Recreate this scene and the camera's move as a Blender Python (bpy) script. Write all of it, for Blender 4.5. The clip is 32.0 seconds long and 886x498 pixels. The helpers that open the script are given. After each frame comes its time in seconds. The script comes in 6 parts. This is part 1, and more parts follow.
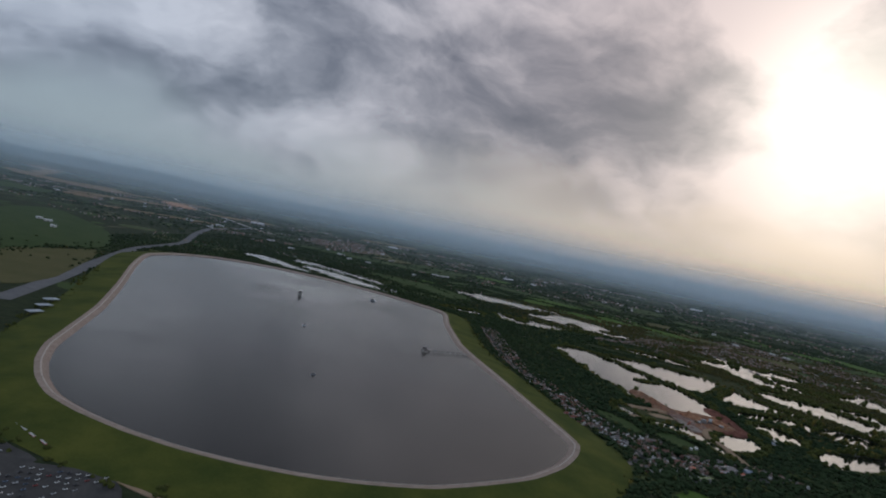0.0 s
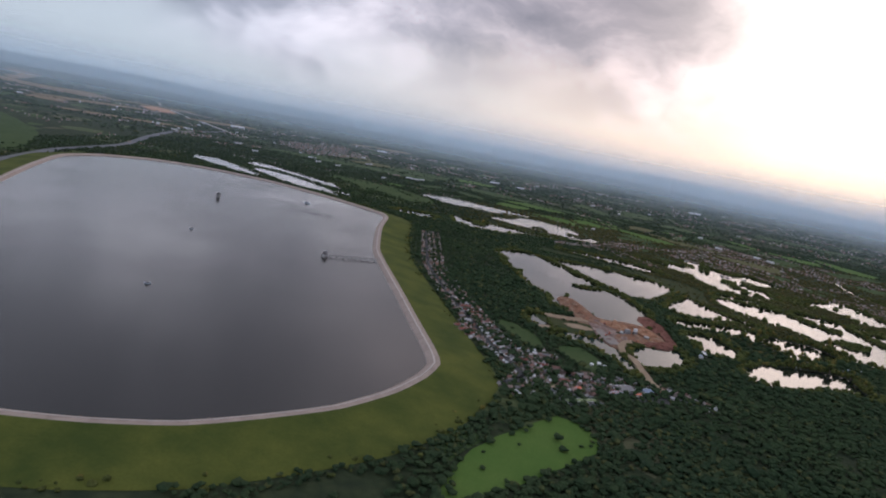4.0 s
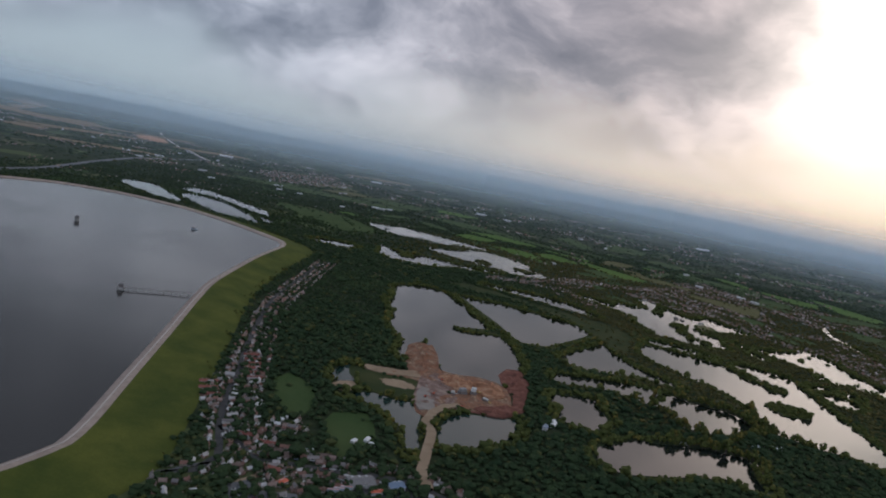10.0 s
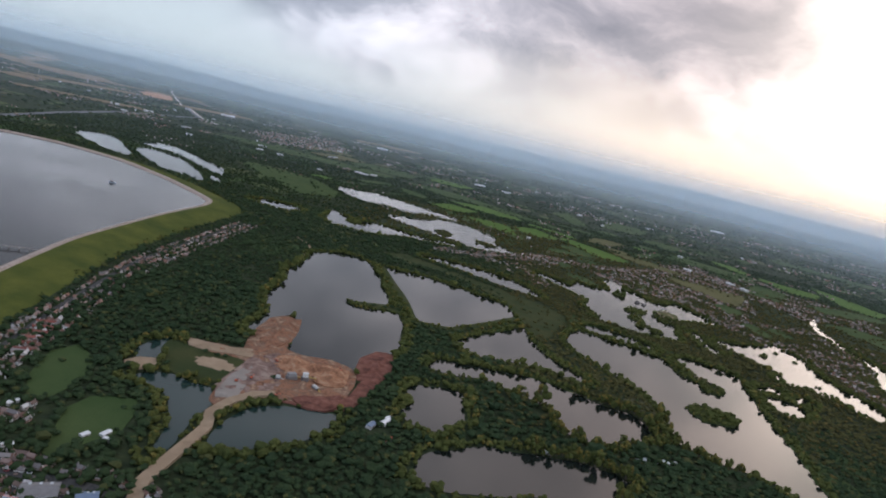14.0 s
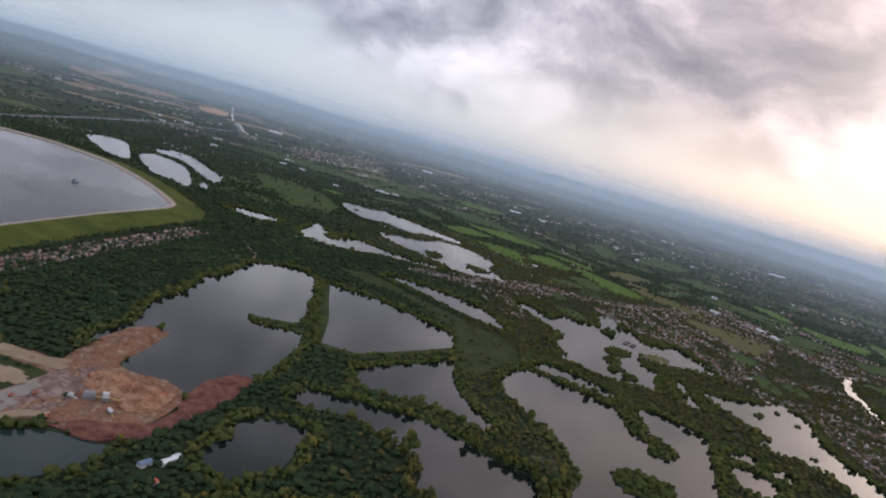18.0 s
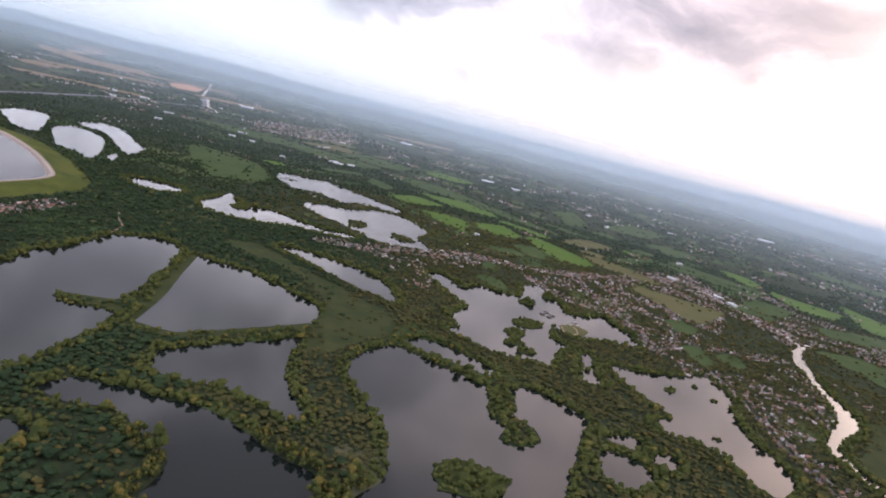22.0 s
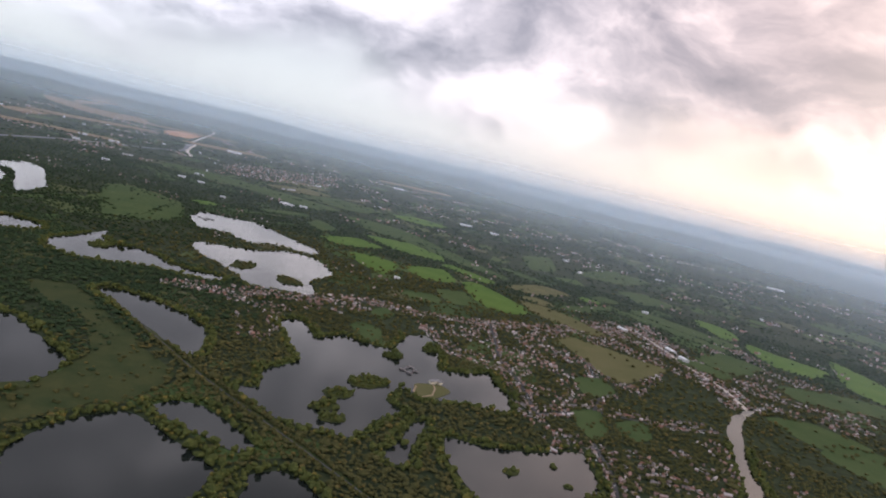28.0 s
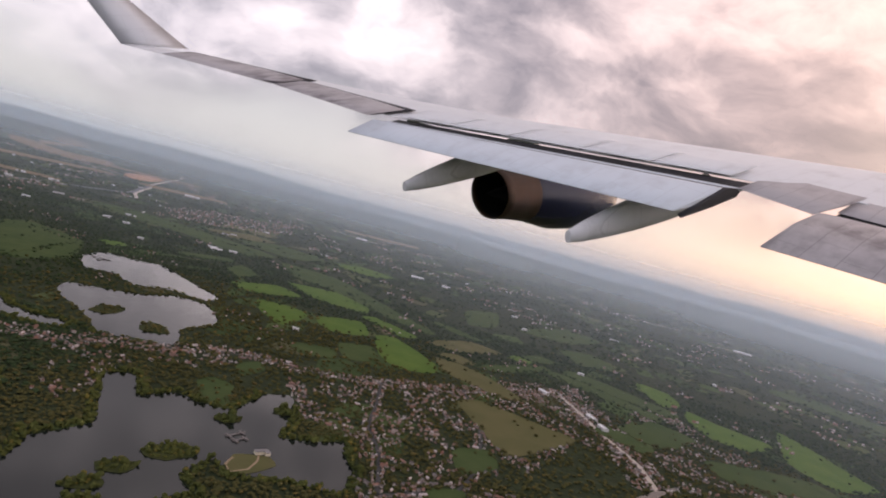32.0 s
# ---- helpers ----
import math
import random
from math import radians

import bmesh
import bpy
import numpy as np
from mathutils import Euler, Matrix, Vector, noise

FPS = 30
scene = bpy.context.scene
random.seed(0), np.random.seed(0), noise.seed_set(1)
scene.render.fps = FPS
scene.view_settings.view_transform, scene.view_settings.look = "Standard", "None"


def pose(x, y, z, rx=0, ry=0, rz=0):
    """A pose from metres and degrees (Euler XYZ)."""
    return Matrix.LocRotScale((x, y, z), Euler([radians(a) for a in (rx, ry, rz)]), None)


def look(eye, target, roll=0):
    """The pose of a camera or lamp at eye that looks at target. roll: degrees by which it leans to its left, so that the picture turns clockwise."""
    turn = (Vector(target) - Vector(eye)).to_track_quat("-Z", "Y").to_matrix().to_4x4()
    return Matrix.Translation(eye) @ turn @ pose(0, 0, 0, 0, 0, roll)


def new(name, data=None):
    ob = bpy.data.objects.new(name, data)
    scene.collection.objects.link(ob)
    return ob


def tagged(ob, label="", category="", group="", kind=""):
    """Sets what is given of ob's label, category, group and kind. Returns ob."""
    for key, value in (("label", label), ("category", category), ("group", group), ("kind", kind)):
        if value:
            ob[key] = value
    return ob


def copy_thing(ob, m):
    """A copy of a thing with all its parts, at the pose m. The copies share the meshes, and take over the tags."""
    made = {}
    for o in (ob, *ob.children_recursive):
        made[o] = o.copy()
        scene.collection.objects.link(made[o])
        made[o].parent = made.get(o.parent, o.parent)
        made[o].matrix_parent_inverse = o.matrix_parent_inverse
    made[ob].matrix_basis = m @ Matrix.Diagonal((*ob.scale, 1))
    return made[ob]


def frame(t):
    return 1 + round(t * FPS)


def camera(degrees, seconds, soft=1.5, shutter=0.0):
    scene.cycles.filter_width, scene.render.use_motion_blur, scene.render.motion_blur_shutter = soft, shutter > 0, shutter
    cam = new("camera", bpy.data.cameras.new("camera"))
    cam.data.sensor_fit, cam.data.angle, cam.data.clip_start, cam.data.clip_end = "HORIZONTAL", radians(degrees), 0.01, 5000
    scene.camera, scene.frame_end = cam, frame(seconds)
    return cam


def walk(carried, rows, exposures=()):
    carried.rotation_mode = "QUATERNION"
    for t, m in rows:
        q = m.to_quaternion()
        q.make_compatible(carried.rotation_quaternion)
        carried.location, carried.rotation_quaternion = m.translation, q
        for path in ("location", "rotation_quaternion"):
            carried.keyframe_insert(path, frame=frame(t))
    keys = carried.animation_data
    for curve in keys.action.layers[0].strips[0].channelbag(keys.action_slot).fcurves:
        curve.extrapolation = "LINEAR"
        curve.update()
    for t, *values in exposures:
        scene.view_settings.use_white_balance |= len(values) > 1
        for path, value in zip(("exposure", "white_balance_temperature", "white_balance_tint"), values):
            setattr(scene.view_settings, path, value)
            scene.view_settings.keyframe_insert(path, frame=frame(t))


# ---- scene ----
cam = camera(69.41, 32.0, 2.0)
PATH = [
    (0, (0.43, 0.23, 107.73), (-0.86, 100.18, 105.10), 11.57),
    (0.5, (10.88, 8.80, 107.89), (9.74, 108.70, 103.66), 11.80),
    (1, (21.41, 17.30, 108.15), (20.18, 117.13, 102.50), 11.95),
    (1.5, (32.01, 25.73, 108.49), (30.61, 125.46, 101.32), 12.34),
    (2, (42.67, 34.11, 108.90), (41.84, 133.62, 99.08), 12.44),
    (2.5, (53.38, 42.42, 109.39), (53.46, 141.43, 95.31), 12.26),
    (4.5, (96.70, 75.27, 111.95), (94.54, 173.73, 94.59), 10.06),
    (5, (107.61, 83.40, 112.72), (98.95, 182.03, 98.70), 9.22),
    (5.5, (118.56, 91.51, 113.52), (109.90, 190.80, 105.32), 8.79),
    (6, (129.52, 99.60, 114.37), (112.84, 197.85, 106.08), 9.89),
    (6.5, (140.50, 107.69, 115.24), (114.75, 203.93, 106.64), 6.53),
    (7, (151.49, 115.76, 116.14), (135.78, 214.52, 116.70), 8.05),
    (7.5, (162.48, 123.83, 117.07), (159.61, 223.69, 121.54), 7.72),
    (8, (173.48, 131.91, 118.01), (173.50, 231.88, 120.54), 8.21),
    (8.5, (184.48, 139.99, 118.98), (180.27, 239.88, 116.67), 8.45),
    (9, (195.47, 148.09, 119.95), (190.63, 247.69, 112.48), 9.44),
    (9.5, (206.45, 156.19, 120.94), (201.46, 255.52, 110.48), 10.12),
    (10, (217.42, 164.32, 121.93), (211.45, 263.31, 109.07), 11.39),
    (10.5, (228.37, 172.47, 122.93), (227.11, 271.59, 109.75), 12.90),
    (11, (239.30, 180.65, 123.92), (238.99, 279.65, 109.88), 13.18),
    (11.5, (250.20, 188.85, 124.92), (246.03, 287.35, 108.15), 13.60),
    (12, (261.08, 197.09, 125.92), (256.49, 295.41, 108.26), 13.60),
    (12.5, (271.93, 205.36, 126.91), (263.20, 303.23, 108.28), 12.71),
    (13, (282.74, 213.68, 127.89), (278.80, 311.90, 109.52), 13.68),
    (13.5, (293.51, 222.04, 128.87), (287.69, 320.17, 110.52), 14.37),
    (15.5, (336.17, 255.94, 132.66), (316.26, 353.14, 120.25), 9.37),
    (16, (346.72, 264.54, 133.58), (323.31, 361.37, 124.81), 11.78),
    (16.5, (357.21, 273.21, 134.49), (320.37, 366.04, 129.53), 10.07),
    (17, (367.64, 281.93, 135.38), (328.45, 373.71, 129.07), 8.14),
    (17.5, (378.02, 290.71, 136.26), (342.96, 383.70, 125.15), 9.03),
    (18, (388.34, 299.56, 137.13), (368.22, 396.14, 120.75), 15.79),
    (18.5, (398.60, 308.47, 137.98), (378.85, 403.33, 113.24), 15.31),
    (19, (408.79, 317.44, 138.83), (388.37, 411.35, 111.18), 17.77),
    (19.5, (418.92, 326.49, 139.66), (399.10, 420.74, 112.75), 17.12),
    (20, (428.98, 335.59, 140.48), (408.08, 430.22, 115.81), 17.36),
    (20.5, (438.98, 344.77, 141.29), (420.55, 440.48, 118.92), 17.71),
    (21, (448.90, 354.02, 142.09), (430.00, 449.69, 119.96), 16.07),
    (21.5, (458.76, 363.34, 142.89), (440.06, 459.27, 121.73), 15.72),
    (22, (468.54, 372.72, 143.68), (448.41, 468.56, 123.42), 14.27),
    (22.5, (478.25, 382.18, 144.47), (457.17, 478.20, 126.13), 15.12),
    (23, (487.89, 391.71, 145.27), (468.42, 488.47, 129.17), 16.05),
    (23.5, (497.46, 401.31, 146.06), (477.61, 498.09, 130.58), 16.75),
    (24, (506.95, 410.99, 146.86), (484.64, 507.20, 131.21), 15.09),
    (24.5, (516.37, 420.73, 147.66), (496.80, 517.69, 132.94), 16.21),
    (25, (525.71, 430.55, 148.48), (505.17, 527.38, 134.33), 15.42),
    (25.5, (534.97, 440.43, 149.31), (512.86, 537.16, 136.87), 15.23),
    (27.5, (571.28, 480.66, 152.85), (544.24, 576.26, 141.42), 10.86),
    (28, (580.17, 490.89, 153.81), (553.33, 586.20, 139.79), 13.70),
    (28.5, (588.98, 501.18, 154.80), (563.88, 595.56, 133.26), 13.40),
    (29, (597.72, 511.54, 155.83), (571.78, 603.31, 125.75), 13.43),
    (29.5, (606.39, 521.96, 156.92), (579.78, 611.72, 121.78), 12.78),
    (30, (614.99, 532.43, 158.05), (591.46, 624.69, 127.45), 14.60),
    (30.5, (623.51, 542.97, 159.24), (602.97, 637.80, 135.03), 15.74),
    (31, (631.96, 553.56, 160.49), (608.26, 649.34, 144.23), 15.97),
    (31.5, (640.35, 564.21, 161.81), (613.31, 659.78, 150.19), 15.35),
    (32, (648.66, 574.91, 163.20), (621.16, 670.91, 157.88), 15.27),
]
EXPOSURES = [(0.0, -1.36, 5500, 4), (2.0, -1.2, 5500, 4), (5.0, -0.4, 5700, 14), (6.0, -0.95, 5650, 10), (7.0, -0.9, 5700, 8), (8.0, -1.62, 5650, 8), (9.0, -1.4, 5650, 8), (10.0, -1.0, 5550, 6), (12.0, -0.55, 5500, 7), (13.0, -0.35, 5600, 6), (16.0, -0.55, 5800, 12), (17.0, -0.85, 5800, 8), (18.0, -0.4, 5850, 12), (19.0, 0.6, 5950, 14), (21.0, 0.4, 6000, 16), (25.0, -0.06, 6100, 18), (28.0, -0.1, 6200, 14), (29.0, 1.0, 6450, 34), (30.0, 1.7, 6400, 40), (31.0, 0.65, 6600, 32), (32.0, -0.4, 6750, 20)]
walk(cam, [(t, look(eye, target, roll)) for t, eye, target, roll in PATH], EXPOSURES)

# ---------------------------------------------------------------- sky, sun
SUN_AZ, SUN_EL = 30.0, 15.0      # degrees: clockwise from +y, and up
SUN_DIR = Vector((math.sin(radians(SUN_AZ)) * math.cos(radians(SUN_EL)), math.cos(radians(SUN_AZ)) * math.cos(radians(SUN_EL)), math.sin(radians(SUN_EL))))


class Nodes:
    """A short way to write node trees."""

    def __init__(self, tree):
        self.tree = tree
        tree.nodes.clear()

    def add(self, kind, inputs=(), **props):
        node = self.tree.nodes.new(kind)
        if "operation" in props:
            node.operation = props["operation"]
        if "clamp" in props:
            node.use_clamp = props["clamp"]
        if "feature" in props:
            node.feature = props["feature"]
        for key, value in dict(inputs).items():
            self.put(node.inputs[key], value)
        return node

    def put(self, socket, value):
        if isinstance(value, bpy.types.NodeSocket):
            self.tree.links.new(value, socket)
        elif isinstance(value, bpy.types.Node):
            self.tree.links.new(value.outputs[0], socket)
        else:
            socket.default_value = value

    def math(self, op, a, b=0.0, c=0.0, clamp=False):
        return self.add("ShaderNodeMath", {0: a, 1: b, 2: c}, operation=op, clamp=clamp).outputs[0]

    def vmath(self, op, a, b=(0, 0, 0), out=0):
        return self.add("ShaderNodeVectorMath", {0: a, 1: b}, operation=op).outputs[out]

    def mix(self, fac, a, b, mode="MIX"):
        node = self.tree.nodes.new("ShaderNodeMix")
        node.data_type, node.blend_type = "RGBA", mode
        for socket, value in ((node.inputs[0], fac), (node.inputs[6], a), (node.inputs[7], b)):
            self.put(socket, (*value, 1) if isinstance(value, tuple) and len(value) == 3 else value)
        return node.outputs[2]

    def ramp(self, fac, stops):
        node = self.add("ShaderNodeValToRGB", {0: fac})
        ramp = node.color_ramp
        while len(ramp.elements) < len(stops):
            ramp.elements.new(0.5)
        for element, (place, colour) in zip(ramp.elements, stops):
            element.position = place
            element.color = (*colour, 1) if isinstance(colour, tuple) else (colour, colour, colour, 1)
        return node.outputs[0]

    def noise(self, vector, scale, detail=4.0, rough=0.55, distortion=0.0):
        return self.add("ShaderNodeTexNoise", {"Vector": vector, "Scale": scale, "Detail": detail, "Roughness": rough, "Distortion": distortion}).outputs[0]

    def voronoi(self, vector, scale, feature="F1", out=0):
        return self.add("ShaderNodeTexVoronoi", {"Vector": vector, "Scale": scale}, feature=feature).outputs[out]


def build_world():
    world = bpy.data.worlds.new("evening_sky")
    scene.world = world
    world.use_nodes = True
    n = Nodes(world.node_tree)
    way = n.add("ShaderNodeTexCoord").outputs["Generated"]
    axes = n.add("ShaderNodeSeparateXYZ", {0: way})
    up = axes.outputs[2]
    toward_sun = n.math("MAXIMUM", n.vmath("DOT_PRODUCT", way, tuple(SUN_DIR), out=1), 0.0)
    # clear air under the clouds, pale teal, and peach toward the sun
    air = n.mix(n.math("MULTIPLY", up, 5.0, clamp=True), (0.88, 0.92, 0.91), (0.75, 0.78, 0.80))
    air = n.mix(n.math("MULTIPLY", n.math("POWER", toward_sun, 6.0), 0.95, clamp=True), air, (1.70, 1.10, 0.72))
    # heaped cloud banks
    stretch = n.vmath("MULTIPLY", way, (1.0, 1.0, 1.7))
    curl = n.add("ShaderNodeTexNoise", {"Vector": stretch, "Scale": 3.4, "Detail": 5.0}).outputs[1]
    drift = n.vmath("SUBTRACT", curl, (0.5, 0.5, 0.5))
    bent = n.add("ShaderNodeSeparateXYZ", {0: drift})
    place = n.vmath("ADD", n.vmath("ADD", stretch, n.vmath("MULTIPLY", drift, (0.22, 0.22, 0.22))), CLOUD_SHIFT)
    heap = n.noise(place, 3.3, 9.0, 0.53)
    puff = n.noise(n.vmath("ADD", place, tuple(SUN_DIR * 0.03 + Vector((0, 0, 0.04)))), 3.3, 9.0, 0.53)
    # bearing and height in degrees, with curled edges
    bearing = n.math("MULTIPLY_ADD", n.math("ARCTAN2", axes.outputs[0], axes.outputs[1]), 57.3, n.math("MULTIPLY", bent.outputs[0], 26.0))
    height = n.math("MULTIPLY_ADD", n.math("ARCSINE", up), 57.3, n.math("MULTIPLY", bent.outputs[1], 15.0))
    thick = n.math("MULTIPLY_ADD", n.math("SUBTRACT", heap, 0.5), 1.95, 0.40)
    thick = n.math("ADD", thick, n.math("MULTIPLY", n.math("SUBTRACT", puff, heap), 3.0))
    for az, el, wide, tall, weight in CLOUD_BANKS:
        a = n.math("DIVIDE", n.math("SUBTRACT", bearing, az), wide)
        b = n.math("DIVIDE", n.math("SUBTRACT", height, el), tall)
        off = n.math("ADD", n.math("MULTIPLY", a, a), n.math("MULTIPLY", b, b))
        thick = n.math("MULTIPLY_ADD", n.math("EXPONENT", n.math("MULTIPLY", off, -1.0)), weight, thick)
    thick = n.math("MULTIPLY_ADD", n.math("SUBTRACT", up, 0.45, clamp=True), 0.7, thick)
    shade = n.ramp(thick, [(0.02, (0.84, 0.80, 0.78)), (0.24, (0.62, 0.60, 0.60)), (0.46, (0.385, 0.38, 0.395)), (0.66, (0.238, 0.24, 0.262)), (0.92, (0.150, 0.155, 0.178))])
    shade = n.mix(1.0, shade, (1.72, 1.66, 1.68), "MULTIPLY")
    shade = n.mix(n.math("POWER", toward_sun, 5.0), shade, n.mix(1.0, shade, (1.38, 1.05, 0.86), "MULTIPLY"))
    away = n.math("MULTIPLY_ADD", n.vmath("DOT_PRODUCT", way, tuple(SUN_DIR), out=1), -0.6, 0.55, clamp=True)
    shade = n.mix(away, shade, n.mix(1.0, shade, (0.87, 0.98, 1.12), "MULTIPLY"))
    low = n.add("ShaderNodeMapRange", {0: height, 1: 2.0, 2: 8.5, 3: 0.0, 4: 1.0})
    low.interpolation_type = "SMOOTHSTEP"
    sky = n.mix(low.outputs[0], air, shade)
    glow = n.math("ADD", n.math("MULTIPLY", n.math("POWER", toward_sun, 120.0), 2.0), n.math("MULTIPLY", n.math("POWER", toward_sun, 30.0), 0.35))
    sky = n.mix(1.0, sky, n.mix(1.0, (1.0, 0.80, 0.58), glow, "MULTIPLY"), "ADD")
    nishita = n.add("ShaderNodeTexSky")
    nishita.sky_type, nishita.sun_disc, nishita.sun_elevation, nishita.sun_rotation = "NISHITA", False, radians(SUN_EL), radians(SUN_AZ)
    veiled = n.mix(1.0, nishita.outputs[0], (0.30, 0.32, 0.36), "MULTIPLY")
    light_a = n.add("ShaderNodeBackground", {0: veiled, 1: 0.05})
    light_b = n.add("ShaderNodeBackground", {0: sky, 1: SKY})
    n.add("ShaderNodeOutputWorld", {0: n.add("ShaderNodeAddShader", {0: light_a, 1: light_b})})


# cloud masses and gaps: bearing and height of the middle, half width and half height in degrees, thickness
CLOUD_BANKS = [(10, 15, 12, 7, 0.23), (-36, 18, 17, 6, 0.16), (-11, 14, 8, 7, -0.20), (27, 14, 6, 14, -0.50), (38, 19, 6, 6, 0.35), (15, 26, 12, 6, -0.30), (-30, 33, 22, 11, 0.36), (4, 44, 26, 10, 0.20), (140, 25, 60, 40, -0.42), (-140, 25, 60, 40, -0.42)]
SKY = 1.0
CLOUD_SHIFT = (3.1, 1.7, 0.4)
build_world()
sun = new("sun", bpy.data.lights.new("sun", "SUN"))
sun.data.energy, sun.data.angle, sun.data.color = 0.9, radians(178), (1.0, 0.86, 0.70)
sun.matrix_world = look(SUN_DIR * 900, (0, 0, 0))


# ---------------------------------------------------------------- materials
def material(name, rough=0.9, metal=0.0, spec=0.3):
    mat = bpy.data.materials.new(name)
    mat.use_nodes = True
    n = Nodes(mat.node_tree)
    shader = n.add("ShaderNodeBsdfPrincipled", {"Roughness": rough, "Metallic": metal, "Specular IOR Level": spec})
    n.add("ShaderNodeOutputMaterial", {0: shader})
    place = n.add("ShaderNodeTexCoord").outputs["Object"]
    return mat, n, shader, place


def world_place(n):
    return n.add("ShaderNodeNewGeometry").outputs["Position"]


def bump(n, shader, height, strength=0.4, distance=0.3):
    n.put(shader.inputs["Normal"], n.add("ShaderNodeBump", {"Height": height, "Strength": strength, "Distance": distance}))


def mat_ground():
    """Country seen from the air: woods, rough grass, hedged fields and scattered roofs far off."""
    mat, n, s, _ = material("countryside_ground", 0.95, spec=0.1)
    p = world_place(n)
    wide = n.noise(p, 0.0035, 5, 0.6)
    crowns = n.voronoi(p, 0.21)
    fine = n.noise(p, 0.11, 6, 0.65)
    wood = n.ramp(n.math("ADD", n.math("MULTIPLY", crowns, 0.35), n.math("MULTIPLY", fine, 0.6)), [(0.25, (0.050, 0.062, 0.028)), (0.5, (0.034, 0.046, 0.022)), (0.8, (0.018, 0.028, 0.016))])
    cell = n.add("ShaderNodeTexVoronoi", {"Vector": n.vmath("MULTIPLY", p, (1.0, 0.62, 1.0)), "Scale": 0.021})
    hedge = n.math("GREATER_THAN", n.voronoi(n.vmath("MULTIPLY", n.vmath("ADD", p, n.vmath("MULTIPLY", n.add("ShaderNodeTexNoise", {"Vector": p, "Scale": 0.05}).outputs[1], (6.0, 6.0, 0.0))), (1.0, 0.62, 1.0)), 0.021, "DISTANCE_TO_EDGE"), 0.085)
    tint = n.add("ShaderNodeSeparateColor", {0: cell.outputs["Color"]})
    grass = n.ramp(tint.outputs[0], [(0.0, (0.050, 0.080, 0.030)), (0.5, (0.070, 0.112, 0.036)), (0.8, (0.105, 0.122, 0.052)), (0.97, (0.125, 0.118, 0.068))])
    grass = n.mix(n.math("MULTIPLY", fine, 0.5), grass, (0.045, 0.065, 0.025))
    is_field = n.math("MULTIPLY", n.math("MULTIPLY", n.math("GREATER_THAN", tint.outputs[1], 0.52), hedge), n.math("GREATER_THAN", wide, 0.47))
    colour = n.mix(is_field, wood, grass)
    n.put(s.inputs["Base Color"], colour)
    bump(n, s, n.math("ADD", fine, n.math("MULTIPLY", crowns, -0.6)), 0.7, 2.0)
    return mat


def mat_grass(name, a, b, scale=0.05):
    mat, n, s, _ = material(name, 0.95, spec=0.1)
    p = world_place(n)
    blotch = n.noise(p, scale, 6, 0.62)
    fine = n.noise(p, 0.9, 4, 0.7)
    colour = n.mix(n.ramp(blotch, [(0.32, 0.0), (0.66, 1.0)]), a, b)
    n.put(s.inputs["Base Color"], n.mix(n.math("MULTIPLY", fine, 0.55), colour, tuple(c * 0.45 for c in a)))
    bump(n, s, fine, 0.5, 0.4)
    return mat


def mat_water(name, base, rough=0.06, ior=1.36):
    mat, n, s, _ = material(name, rough, spec=0.5)
    p = world_place(n)
    n.put(s.inputs["IOR"], ior)
    n.put(s.inputs["Base Color"], n.mix(n.noise(p, 0.012, 4, 0.5), base, tuple(c * 1.5 for c in base)))
    patches = n.ramp(n.noise(p, 0.009, 3, 0.5), [(0.35, 0.25), (0.7, 1.0)])
    n.put(s.inputs["Roughness"], n.math("MULTIPLY_ADD", patches, rough, rough * 0.6))
    return mat


def mat_leaves(name, dark, light, autumn):
    mat, n, s, _ = material(name, 0.9, spec=0.05)
    geometry = n.add("ShaderNodeNewGeometry")
    p = geometry.outputs["Position"]
    each = geometry.outputs["Random Per Island"]
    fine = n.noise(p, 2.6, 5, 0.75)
    colour = n.mix(n.ramp(each, [(0.0, 0.25), (0.86, 0.68), (1.0, 0.9)]), dark, light)
    colour = n.mix(n.math("MULTIPLY", n.math("GREATER_THAN", each, 0.94), 0.6), colour, autumn)
    wide = n.noise(p, 0.012, 3, 0.5)
    colour = n.mix(n.ramp(wide, [(0.4, 0.0), (0.75, 0.6)]), colour, light)
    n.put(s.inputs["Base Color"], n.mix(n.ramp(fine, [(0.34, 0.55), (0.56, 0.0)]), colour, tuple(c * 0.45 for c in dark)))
    bump(n, s, fine, 0.7, 0.4)
    return mat


def mat_varied(name, colours, rough=0.8, grime=0.35, per_island=True, spec=0.25, scale=0.8):
    """Roofs, walls and the like: a colour drawn for each piece, with dirt on it."""
    mat, n, s, _ = material(name, rough, spec=spec)
    geometry = n.add("ShaderNodeNewGeometry")
    pick = geometry.outputs["Random Per Island"] if per_island else n.add("ShaderNodeObjectInfo").outputs["Random"]
    steps = [((k + 0.5) / len(colours), c) for k, c in enumerate(colours)]
    node = n.add("ShaderNodeValToRGB", {0: pick})
    node.color_ramp.interpolation = "CONSTANT"
    while len(node.color_ramp.elements) < len(colours):
        node.color_ramp.elements.new(0.5)
    for k, (element, c) in enumerate(zip(node.color_ramp.elements, colours)):
        element.position, element.color = k / len(colours), (*c, 1)
    dirt = n.noise(geometry.outputs["Position"], scale, 6, 0.65)
    n.put(s.inputs["Base Color"], n.mix(n.math("MULTIPLY", n.ramp(dirt, [(0.35, 0.0), (0.75, 1.0)]), grime), node.outputs[0], (0.05, 0.045, 0.04)))
    bump(n, s, dirt, 0.25, 0.1)
    return mat


